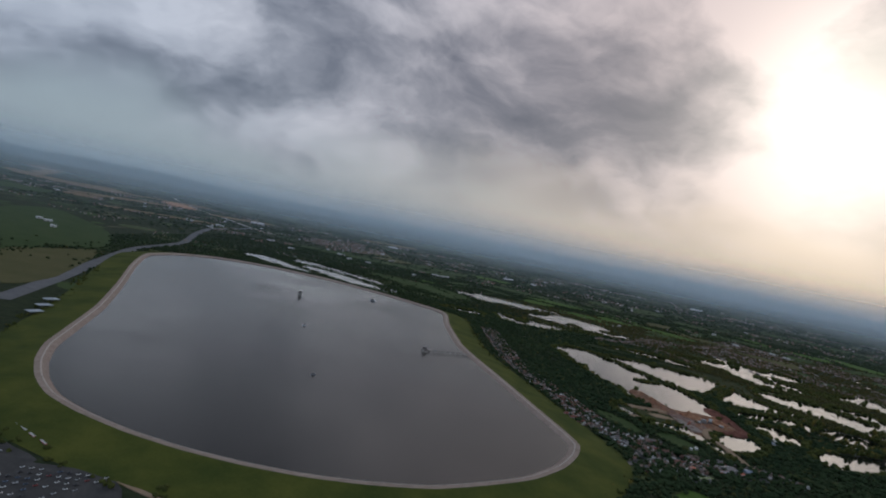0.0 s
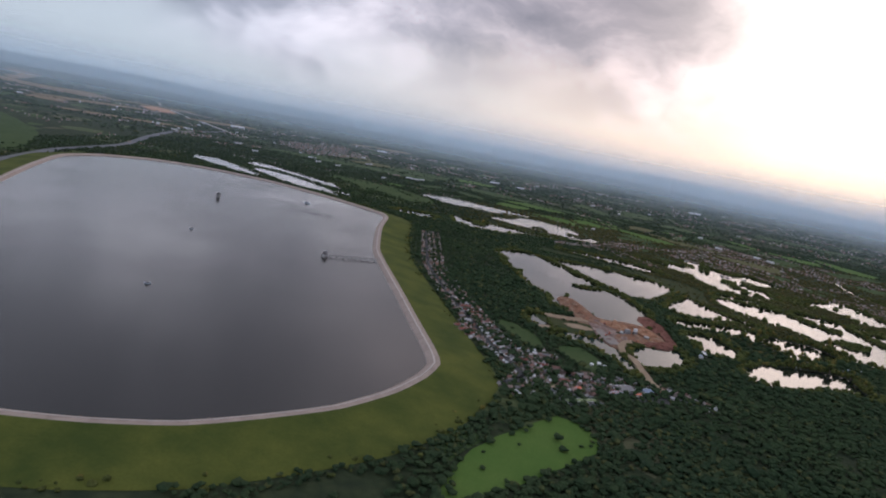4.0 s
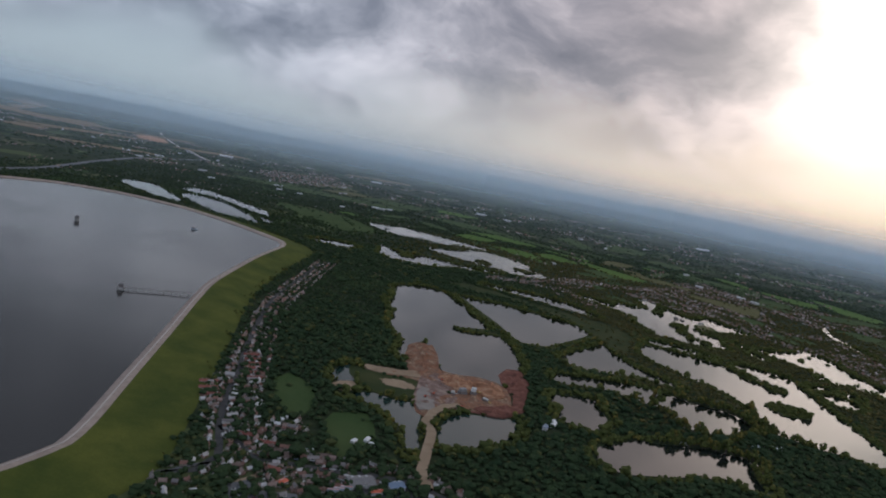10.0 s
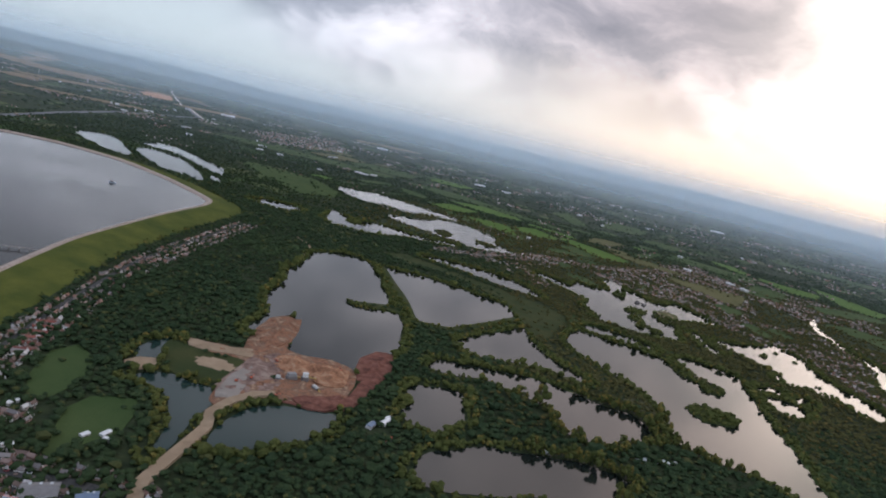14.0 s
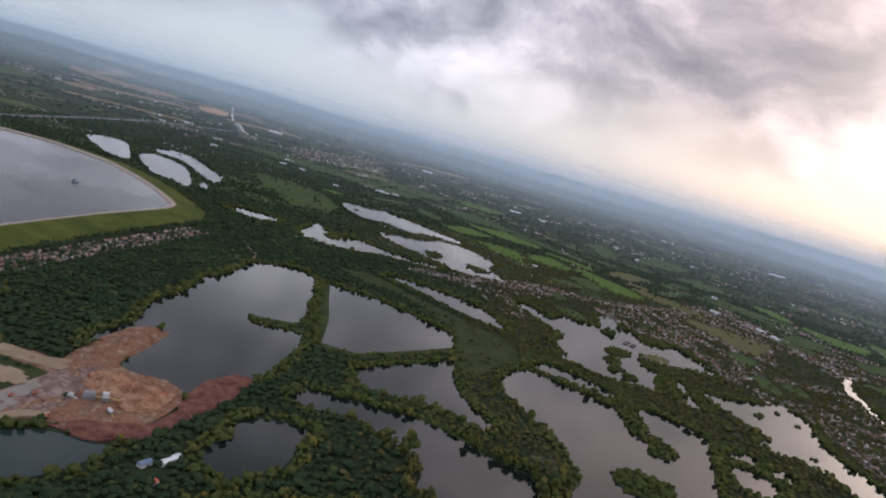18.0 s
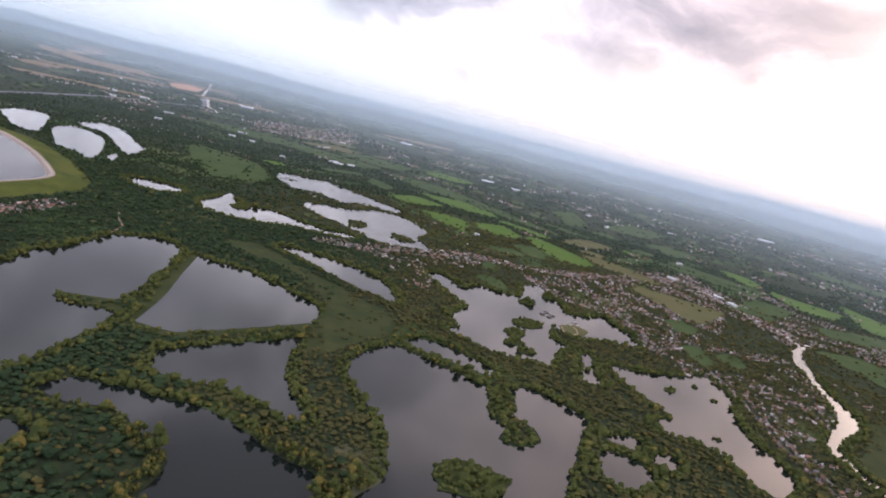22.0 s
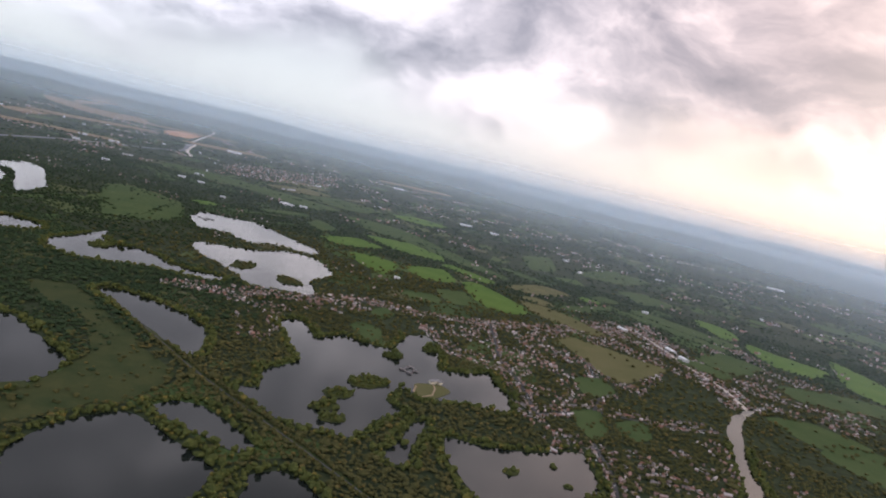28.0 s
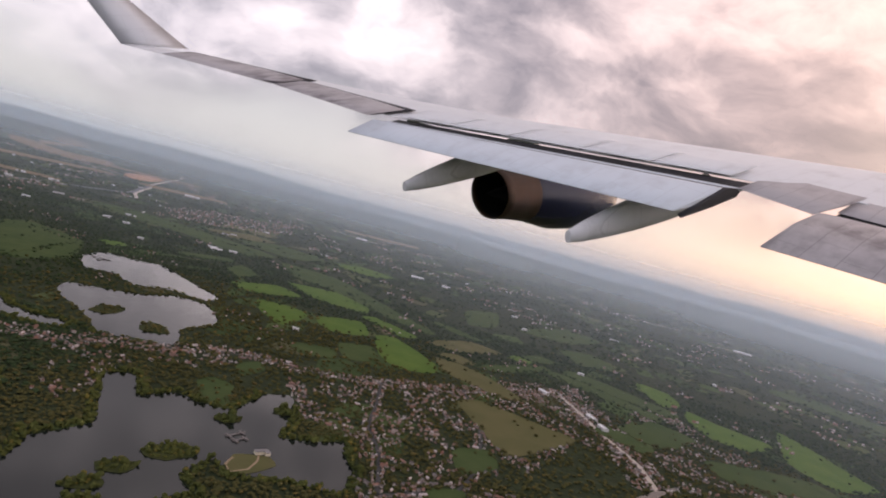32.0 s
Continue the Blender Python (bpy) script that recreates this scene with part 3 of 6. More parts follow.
lake("broad lake with wooded islands beside the town", [(342, 929), (356, 941), (381, 915), (391, 941), (409, 938), (430, 949), (427, 994), (441, 1009), (463, 968), (473, 937), (487, 944),
      (507, 965), (519, 941), (529, 932), (536, 902), (523, 894), (502, 888), (485, 874), (465, 878), (466, 851), (481, 842), (475, 830), (473, 804), (472, 790), (452, 785), (436, 779), (411, 789),
      (391, 798), (403, 806), (391, 829), (396, 865), (365, 899)])
lake("small inlet lake with a tiny island", [(492, 787), (493, 804), (491, 833), (496, 841), (500, 823), (501, 804), (506, 786), (500, 780)], 0.8)
lake("slim lake beside rough grassland", [(225, 861), (236, 876), (261, 876), (287, 875), (314, 867), (334, 849), (351, 817), (339, 815), (300, 831), (266, 845)], 1.0)
lake("winding pale lake among trees", [(95, 935), (91, 969), (84, 1015), (100, 990), (131, 974), (147, 989), (174, 984), (193, 975), (216, 977), (246, 985), (250, 972), (228, 958), (195, 952), (175, 930), (147, 912), (120, 912)])
lake("pale lake with two wooded islands", [(140, 1081), (165, 1102), (190, 1128), (203, 1164), (238, 1170), (272, 1142), (291, 1114), (289, 1070), (312, 1036), (318, 1015), (296, 1008), (282, 993), (268, 990), (243, 1008), (210, 1026), (175, 1040), (150, 1060)])
lake("long bright lake beside hedged fields", [(36, 1196), (18, 1247), (52, 1260), (82, 1280), (161, 1244), (219, 1217), (223, 1185), (180, 1181), (157, 1149), (111, 1167), (85, 1151)])
lake("bright lake near the reservoir corner", [(-342, 1099), (-359, 1148), (-320, 1160), (-206, 1031), (-238, 1026)])
lake("bright lake behind the reservoir", [(-237, 1084), (-249, 1137), (-186, 1115), (-132, 1060), (-70, 972), (-110, 987), (-142, 995)])
lake("narrow bright lake among trees", [(-276, 1161), (-284, 1222), (-233, 1211), (-147, 1140), (-116, 1116), (-90, 1054), (-126, 1076), (-205, 1142)])
lake("tiny bright pond", [(-83, 1008), (-95, 1038), (-69, 1010), (-63, 992)], 0.6)
lake("slim pond below the embankment", [(2, 940), (14, 957), (44, 964), (66, 953), (59, 924), (35, 920)], 1.0)
MURKY = mat_water("murky_water", (0.016, 0.032, 0.029), 0.10)
lake("small teal quarry pond", [(151, 497), (153, 509), (158, 516), (163, 502), (166, 492), (157, 486)], 0.5, mat=MURKY)
lake("curved teal settling pond beside the haul road", [(165, 467), (171, 477), (179, 480), (189, 477), (197, 478), (202, 471), (205, 464), (205, 452), (207, 438), (208, 426), (206, 420), (203, 426), (200, 438), (194, 451), (185, 462), (176, 466)], 0.6, mat=MURKY)
lake("dull green settling pond", [(215, 454), (219, 470), (230, 480), (242, 483), (254, 485), (251, 466), (245, 454), (234, 442), (225, 436), (217, 434)], 0.6, mat=MURKY)

RIVER_LOOP, _ = ribbon("river", [(732, 1122), (721, 1105), (702, 1062), (694, 1020), (692, 985), (690, 945), (692, 915), (691, 887), (681, 858), (667, 835), (657, 812), (655, 796), (659, 782), (666, 766), (678, 735), (696, 700)],
                       [4, 7, 9, 11, 12, 9, 8, 11, 14, 14, 10, 8, 8, 8, 9, 10], 0.20, RIVER, "pale winding river", "river")
WATERS.append(RIVER_LOOP)

# islands rise out of their lakes
ISLANDS = []


def island(cx, cy, rx, ry, turn=0.0, seed=1, label="small island covered with bushy trees"):
    ring = [(cx + rx * math.cos(a) * math.cos(turn) - ry * math.sin(a) * math.sin(turn), cy + rx * math.cos(a) * math.sin(turn) + ry * math.sin(a) * math.cos(turn)) for a in np.linspace(0, 2 * math.pi, 11)[:-1]]
    loop = smooth_loop(ring, 3.0, min(rx, ry) * 0.35, seed)
    ISLANDS.append(loop)
    flat_sheet("island", loop, 0.55, ROUGH_GRASS, label, "island", skirt=0.6)


island(453, 619, 17, 13, 0.5, 3)
island(553, 818, 5, 3.5, 0.6, 4)
island(574, 843, 2.6, 2.2, 0, 5)
island(584, 825, 2.6, 2.2, 0, 6)
island(576, 757, 2.4, 2, 0, 7)
island(446, 869, 15.4, 10.1, 0.9, 8)
island(440, 836, 10.0, 7.0, 0.9, 9)
island(443, 814, 10.0, 6.5, 0.9, 10)
island(454, 803, 9.0, 6.0, 0.7, 19)
island(437, 933, 9.1, 6.8, 0.8, 11)
island(453, 975, 7.0, 6.1, 0.4, 12)
island(224, 1046, 11.2, 18.9, 0.2, 13)
island(279, 1044, 12.6, 16.2, 0.6, 14)
island(496, 806, 1.8, 3.5, 0, 15)
island(125, 962, 9.8, 12.2, 0.2, 16)

# ---------------------------------------------------------------- fields and grassland
for points in ([(767, 1461), (804, 1438), (864, 1417), (830, 1349), (787, 1346), (764, 1399)], [(707, 1554), (752, 1540), (762, 1476), (735, 1440), (706, 1506)], [(889, 1517), (919, 1478), (938, 1420), (960, 1363), (904, 1302), (866, 1356)],
               [(390, 1294), (406, 1320), (480, 1256), (490, 1212), (457, 1189), (424, 1221)], [(234, 1275), (274, 1296), (305, 1277), (316, 1199), (270, 1226)],
               [(175, 1448), (275, 1506), (327, 1411), (255, 1392)], [(309, 1292), (348, 1345), (385, 1280), (351, 1242)], [(149, 337), (164, 324), (161, 307), (139, 284), (124, 268), (99, 252), (110, 290)]):
    field("bright green pasture with hedges", points, BRIGHT_GRASS)
for points in ([(63, 1615), (175, 1628), (309, 1520), (425, 1429), (416, 1404), (346, 1431), (242, 1491), (149, 1510)], [(391, 1738), (432, 1833), (469, 1654), (434, 1590)],
               [(582, 1625), (634, 1678), (674, 1608), (625, 1537)], [(373, 1031), (379, 1059), (394, 1044), (393, 1014)], [(-401, 1625), (-350, 1678), (-215, 1691), (23, 1660), (9, 1551), (-130, 1587), (-251, 1574)],
               [(96, 1399), (81, 1465), (143, 1420), (139, 1367)], [(566, 1028), (590, 1051), (602, 1020), (582, 988)], [(572, 948), (592, 964), (601, 929), (591, 904), (580, 921)], [(730, 1097), (775, 1124), (815, 1102), (808, 1053), (756, 1055)], [(604, 951), (624, 974), (630, 944), (615, 924)],
               [(357, 1148), (392, 1175), (409, 1143), (382, 1122)], [(383, 1206), (411, 1237), (435, 1181), (415, 1156)],
               [(137, 446), (128, 470), (132, 482), (147, 472), (154, 455), (155, 438), (152, 431), (147, 434)], [(-763, 1072), (-772, 1240), (-547, 1020), (-434, 817), (-458, 749), (-453, 648)],
               [(164, 432), (165, 445), (180, 452), (186, 441), (189, 428), (184, 416), (182, 404), (177, 405), (170, 419)], [(382, 972), (384, 989), (403, 987), (421, 951), (405, 950)], [(500, 1700), (560, 1900), (640, 1880), (590, 1720)],
               [(760, 1040), (800, 1090), (860, 1080), (850, 1020), (800, 1000)], [(-137, 1221), (-146, 1276), (-36, 1265), (48, 1164), (45, 1100), (-29, 1124)]):
    field("dull green pasture", points, DULL_GRASS)
for points in ([(536, 1149), (552, 1175), (609, 1167), (647, 1158), (625, 1094), (604, 1053), (587, 1070), (564, 1103)], [(-453, 648), (-444, 727), (-421, 780), (-338, 561), (-339, 492)], [(500, 1235), (470, 1290), (520, 1290), (590, 1230), (560, 1215)]):
    field("dry yellow-green grassland", points, DRY_GRASS)
for points in ([(271, 810), (298, 809), (362, 785), (369, 749), (362, 730), (300, 785)], [(315, 776), (339, 784), (364, 775), (359, 717), (347, 680), (331, 709), (324, 744)],
               [(190, 836), (212, 855), (268, 830), (318, 806), (308, 794), (262, 813), (222, 816)], [(668, 783), (680, 824), (702, 867), (711, 894), (759, 905), (799, 924), (860, 890), (840, 780), (760, 720), (700, 740)]):
    field("olive rough grassland", points, ROUGH_GRASS)
for points in ([(-1240, 2010), (-1100, 2320), (-1020, 2300), (-1120, 2000)], [(-900, 2300), (-760, 2520), (-690, 2480), (-800, 2270)], [(-1500, 2500), (-1150, 2900), (-1100, 2820), (-1420, 2440)], [(-420, 2900), (-200, 3100), (-150, 3000), (-350, 2820)]):
    field("tan stubble field far off", points, STUBBLE)

# hedged fields in the valley beyond the towns
def patchwork(x0, y0, dx, dy, nx, ny, turn, mats, share, seed):
    r = np.random.default_rng(seed)
    c, s = math.cos(turn), math.sin(turn)
    cuts = [np.concatenate([[0], np.sort(r.uniform(0.1, 0.9, n - 1)), [1]]) for n in (nx, ny)]
    for i in range(nx):
        for j in range(ny):
            if r.uniform() > share:
                continue
            a0, a1, b0, b1 = cuts[0][i] * dx + 4, cuts[0][i + 1] * dx - 4, cuts[1][j] * dy + 4, cuts[1][j + 1] * dy - 4
            if a1 - a0 < 16 or b1 - b0 < 16:
                continue
            corners = [(a + r.uniform(-5, 5), b + r.uniform(-5, 5)) for a, b in ((a0, b0), (a1, b0), (a1, b1), (a0, b1))]
            mat, label = mats[r.integers(len(mats))]
            spots = np.array([(x0 + a * c - b * s, y0 + a * s + b * c) for a in np.linspace(a0, a1, 5) for b in np.linspace(b0, b1, 5)])
            if any(inside(spots[:, 0], spots[:, 1], w).any() for w in WATERS + OPEN):
                continue
            field(label, [(x0 + a * c - b * s, y0 + a * s + b * c) for a, b in corners], mat, wobble=1.5)


GREENS = [(BRIGHT_GRASS, "bright green pasture with hedges"), (DULL_GRASS, "dull green pasture"), (DULL_GRASS, "dull green pasture"), (DRY_GRASS, "dry yellow-green grassland")]
patchwork(330, 1370, 420, 330, 7, 6, -0.45, GREENS, 0.62, 1)
patchwork(-330, 1700, 620, 300, 6, 3, -0.25, GREENS, 0.5, 2)
patchwork(-60, 1310, 240, 200, 4, 3, -0.5, GREENS, 0.5, 3)
patchwork(700, 1560, 800, 500, 6, 5, -0.35, GREENS, 0.22, 4)
patchwork(100, 2050, 900, 700, 6, 6, -0.3, GREENS, 0.22, 5)
patchwork(-1300, 1500, 700, 600, 6, 5, 0.4, GREENS + [(STUBBLE, "tan stubble field far off")], 0.4, 6)
patchwork(790, 940, 420, 280, 5, 3, 0.5, GREENS, 0.25, 7)

# strips of grass dykes between the lakes
for line, width in (([(204, 776), (221, 735), (240, 692), (252, 655), (255, 640)], [6, 7, 8, 10]), ([(255, 645), (283, 650), (306, 685), (328, 722)], [8, 7, 7, 8]), ([(209, 649), (222, 653), (236, 660), (250, 658)], [7, 11, 13, 15])):
    dyke_top = 0.46 + 0.05 * len(BARE)
    BARE.append(ribbon("dyke", line, width, dyke_top, ROUGH_GRASS, "grassy dyke between two lakes", "dyke")[0])

# ---------------------------------------------------------------- roads
def road(points, width=3.2, mat=ASPHALT, label="narrow grey road", z=0.16):
    loop, line = ribbon("road", points, [width], z, mat, label, "road")
    ROADS.append(loop)
    return line


GREY_ROAD = mat_sand("pale_asphalt", [(0.3, (0.13, 0.135, 0.145)), (0.6, (0.20, 0.20, 0.205))], 0.1)
MOTORWAY = road([(-302, 440), (-335, 560), (-375, 690), (-428, 880), (-450, 1080), (-520, 1300), (-590, 1560), (-600, 1800), (-620, 1960), (-760, 2160), (-833, 2280)], 14.0, GREY_ROAD, label="wide grey motorway beyond the reservoir")
STREET_A = road([(60, 800), (69, 673), (74, 614), (86, 557), (98, 508), (111, 465), (117, 437), (127, 408), (137, 384), (134, 371), (120, 362)], 3.0, label="village street between houses")
STREET_B = road([(127, 408), (140, 397), (151, 388), (166, 391), (185, 393), (213, 396), (240, 380)], 2.6, label="village street between houses")
STREET_C = road([(232, 925), (278, 950), (320, 1010), (345, 1045), (372, 1065), (420, 1080), (470, 1120), (530, 1190), (600, 1290), (640, 1350)], 3.4, label="village street between houses")
STREET_D = road([(470, 1120), (490, 1060), (505, 1010), (530, 970), (552, 915)], 3.0, label="town street between houses")
STREET_E = road([(530, 1190), (560, 1130), (580, 1060), (590, 990), (585, 930)], 3.0, label="town street between houses")
STREET_F = road([(592, 900), (606, 860), (612, 820), (622, 770), (640, 720)], 2.6, label="lane through houses and trees")
STREET_G = road([(600, 1320), (620, 1300), (645, 1255), (665, 1213), (682, 1184), (702, 1149), (716, 1098)], 5.0, CREST, label="pale high street with shops")
STREET_H = road([(552, 915), (590, 960), (640, 980), (680, 1010)], 2.6, label="lane through houses and trees")
road([(122, 361), (127, 367), (132, 374), (140, 381)], 1.8, GREY_ROAD, label="pale lane below the reservoir bank")
road([(152, 360), (150, 365), (151, 371), (155, 377)], 2.2, TRACK, "short pale track beside trees")
road([(223, 487), (216, 482), (210, 470), (208, 457), (212, 446), (212, 429), (212, 405), (216, 394)], 4.6, TRACK, "pale sandy haul road leading out of the quarry", 1.3)
road([(100, 820), (118, 800), (130, 790), (138, 770), (143, 740)], 1.6, TRACK, "thin pale footpath")

LANE = [(225, 867), (361, 800), (450, 765), (506, 743), (571, 720)]
BARE.append(ribbon("verge", LANE, [5.5, 5.5], 0.13, ROUGH_GRASS, "rough grass verge along a straight lane", "verge")[0])
road(LANE, 0.9, label="straight lane lined with trees")
road([(-520, 1880), (-629, 1994), (-800, 2240), (-905, 2364), (-1361, 3070)], 9.0, CREST, label="pale bend of a motorway far off")
for points in ([(-1930, 2652), (-1650, 2670), (-1524, 2807), (-1352, 2630), (-1347, 2420), (-1641, 2460)], [(-900, 1650), (-700, 1800), (-660, 1760), (-860, 1600)]):
    field("tan stubble field far off", points, STUBBLE)
field("bare orange earthworks far off", [(-1185, 2564), (-1195, 2686), (-1130, 2681), (-990, 2452), (-992, 2365), (-1068, 2403)], ORANGE_EARTH)
field("tan stubble field far off", [(-1980, 2860), (-2050, 3080), (-1900, 3050), (-1760, 2670)], STUBBLE)
field("mown sports ground beside a lake", [(-118, 1203), (-148, 1262), (-88, 1253), (-35, 1245), (-8, 1200), (30, 1103), (10, 1073)], DULL_GRASS)

# ---------------------------------------------------------------- quarry
def quarry_sheet(points, mat, label, height, seed, base=0.0):
    loop = smooth_loop(points, 4.0, 0.8, seed)
    BARE.append(loop)
    lo, hi = loop.min(0), loop.max(0)
    xs, ys = np.arange(lo[0], hi[0], 2.0), np.arange(lo[1], hi[1], 2.0)
    gx, gy = np.meshgrid(xs, ys)
    keep = inside(gx.ravel(), gy.ravel(), loop).reshape(gx.shape)
    depth, core = np.zeros(keep.shape), keep
    for _ in range(4):
        wide = np.pad(core, 1)
        core = core & wide[:-2, 1:-1] & wide[2:, 1:-1] & wide[1:-1, :-2] & wide[1:-1, 2:]
        depth += core / 4.0
    verts, index = [], {}
    for j in range(len(ys)):
        for i in range(len(xs)):
            if keep[j, i]:
                index[j, i] = len(verts)
                edge = depth[j, i]
                h = noise.fractal((xs[i] * 0.19, ys[j] * 0.19, seed), 0.6, 2.1, 5)
                ridge = abs(noise.noise((xs[i] * 0.08, ys[j] * 0.08, seed + 5.0)))
                verts.append((xs[i] + 0.7 * noise.noise((i, j, 1.1)), ys[j] + 0.7 * noise.noise((i, j, 7.3)), base + 0.4 + edge * max(0.0, (h + 0.25) * height + (0.28 - ridge) * height * 1.2)))
    faces = [tuple(index[q] for q in ((j, i), (j, i + 1), (j + 1, i + 1), (j + 1, i))) for (j, i) in index if (j, i + 1) in index and (j + 1, i) in index and (j + 1, i + 1) in index]
    ob = new("quarry_floor", mesh_from("quarry_floor", verts, faces, mat))
    tagged(ob, label, "quarry", kind="structure")
    flat_sheet("quarry_apron", loop, base + 0.30, mat, label, "quarry", skirt=0.6 + base)


quarry_sheet([(162, 519), (177, 524), (190, 524), (186, 538), (184, 556), (187, 578), (197, 589), (203, 570), (206, 548), (208, 540), (219, 538), (231, 542), (244, 538), (250, 524), (251, 500), (246, 491), (222, 483), (214, 476),
              (207, 464), (202, 467), (199, 480), (204, 492), (206, 505), (197, 513), (181, 511), (169, 513)], QUARRY, "orange-brown sand workings with ridges and tracks", 1.0, 3)
quarry_sheet([(246, 538), (244, 555), (249, 571), (259, 573), (263, 549), (260, 526), (259, 507), (256, 495), (248, 487), (224, 482), (236, 488), (246, 494), (251, 505), (252, 521)], RED_SPOIL, "dark red spoil bank beside the lake", 2.8, 9)
YARD = mat_sand("purple_brown_yard", [(0.36, (0.12, 0.08, 0.07)), (0.5, (0.25, 0.17, 0.14)), (0.62, (0.36, 0.28, 0.23))], 0.2)
ORANGE_SAND = mat_sand("orange_sand", [(0.36, (0.15, 0.075, 0.045)), (0.5, (0.36, 0.185, 0.105)), (0.62, (0.46, 0.29, 0.18))], 0.22)
GREY_SILT = mat_sand("grey_silt", [(0.3, (0.24, 0.21, 0.185)), (0.7, (0.36, 0.32, 0.28))], 0.09)
quarry_sheet([(198, 521), (207, 531), (216, 516), (221, 496), (216, 482), (210, 480), (204, 471), (198, 480), (198, 499)], YARD, "dark purple-brown working yard in the quarry", 0.5, 21, 0.55)
quarry_sheet([(207, 528), (215, 533), (224, 530), (235, 533), (244, 533), (247, 514), (238, 508), (227, 514), (219, 512), (211, 515)], ORANGE_SAND, "orange sand ridge beside the lake", 3.2, 22, 0.75)
quarry_sheet([(184, 553), (183, 578), (190, 589), (199, 579), (204, 554), (203, 542), (199, 535), (192, 540)], QUARRY, "brown spoil mound jutting into the lake", 3.2, 23, 0.6)
quarry_sheet([(230, 488), (234, 493), (243, 498), (248, 504), (252, 494), (247, 485), (238, 482)], RED_SPOIL, "dark red spoil heap in front of the plant", 2.2, 24, 0.65)
quarry_sheet([(164, 520), (169, 521), (183, 522), (195, 528), (198, 517), (189, 515), (177, 512), (168, 512)], TRACK, "pale sandy arm of the quarry", 1.2, 25, 0.5)
quarry_sheet([(199, 497), (203, 509), (209, 490), (210, 473), (203, 470), (200, 481)], GREY_SILT, "grey silt flat beside the yard", 0.4, 26, 0.7)
quarry_sheet([(155, 480), (158, 487), (165, 490), (169, 482), (165, 475), (161, 474)], TRACK, "small tan sandbank between two ponds", 0.8, 11)
OPEN.append(smooth_loop([(160, 501), (158, 513), (170, 512), (194, 513), (202, 507), (202, 495), (198, 484), (183, 480), (171, 485)], 4.0, 0.6, 70))
flat_sheet("scrub_bank", OPEN[-1], 0.34, ROUGH_GRASS, "green scrubby bank inside the quarry", "bank", skirt=0.5)
quarry_sheet([(175, 503), (185, 508), (197, 505), (198, 496), (188, 493), (181, 494)], TRACK, "pale sandy hollow in the scrub", 0.9, 13)


# ---------------------------------------------------------------- trees
def ico():
    bm = bmesh.new()
    bmesh.ops.create_icosphere(bm, subdivisions=1, radius=1.0)
    v = np.array([q.co[:] for q in bm.verts])
    f = np.array([[q.index for q in face.verts] for face in bm.faces])
    bm.free()
    keep = v[f].mean(1)[:, 2] > -0.7        # the undersides are never seen
    return v, f[keep]


ICO_V, ICO_F = ico()
rng = np.random.default_rng(7)


def crown_shapes(count, clumps):
    """Crowns of unit size: a few uneven clumps of leaves, high and low."""
    shapes = []
    for _ in range(count):
        verts, faces = [], []
        for c in range(clumps):
            a = rng.uniform(0, 2 * np.pi)
            far = 0.0 if c == 0 else rng.uniform(0.25, 0.55)
            size = rng.uniform(0.42, 0.62) if c else 0.62
            at = np.array((far * np.cos(a), far * np.sin(a), rng.uniform(0.62, 1.25) if c else 0.85))
            v = ICO_V * (1 + rng.uniform(-0.36, 0.34, (len(ICO_V), 1))) * size * np.array((1, 1, rng.uniform(0.8, 1.1))) + at
            faces.append(ICO_F + len(verts) * len(ICO_V))
            verts.append(v)
        shapes.append((np.concatenate(verts), np.concatenate(faces)))
    return shapes


def scatter(name, x, y, z, size, shapes, mat, label, category="trees", flat=1.0):
    """Trees past counting, joined into one mesh."""
    if len(x) == 0:
        return
    verts, tris, base = [], [], 0
    kind = rng.integers(0, len(shapes), len(x))
    turn = rng.uniform(0, 2 * np.pi, len(x))
    tall = rng.uniform(0.6, 1.1, len(x))
    lift = rng.uniform(0.2, 2.6, len(x))
    for k, (sv, sf) in enumerate(shapes):
        pick = np.nonzero(kind == k)[0]
        if len(pick) == 0:
            continue
        c, s = np.cos(turn[pick])[:, None], np.sin(turn[pick])[:, None]
        sz = size[pick][:, None]
        vx = (sv[None, :, 0] * c - sv[None, :, 1] * s) * sz + x[pick][:, None]
        vy = (sv[None, :, 0] * s + sv[None, :, 1] * c) * sz + y[pick][:, None]
        vz = sv[None, :, 2] * sz * tall[pick][:, None] * flat + z[pick][:, None] - 0.25 * sz * flat + (1 - flat) * lift[pick][:, None]
        verts.append(np.stack([vx, vy, vz], -1).reshape(-1, 3))
        tris.append((sf[None] + (np.arange(len(pick)) * len(sv))[:, None, None]).reshape(-1, 3) + base)
        base += len(pick) * len(sv)
    ob = new(name, big_mesh(name, np.concatenate(verts), np.concatenate(tris), mat))
    tagged(ob, label, category, kind="stuff")


def grid_points(x0, x1, y0, y1, step):
    gx, gy = np.meshgrid(np.arange(x0, x1, step), np.arange(y0, y1, step))
    gx = gx.ravel() + rng.uniform(-0.48, 0.48, gx.size) * step
    gy = gy.ravel() + rng.uniform(-0.48, 0.48, gy.size) * step
    return gx, gy


def field_noise(x, y, scale, seed):
    """Smooth noise for arrays, by sums of waves."""
    r = np.random.default_rng(seed)
    total = np.zeros_like(x)
    for _ in range(9):
        a, f, ph = r.uniform(0, 2 * np.pi), r.uniform(0.5, 1.7) / scale, r.uniform(0, 2 * np.pi)
        total += np.sin((np.cos(a) * x + np.sin(a) * y) * f * 2 * np.pi + ph)
    return total / 3.0


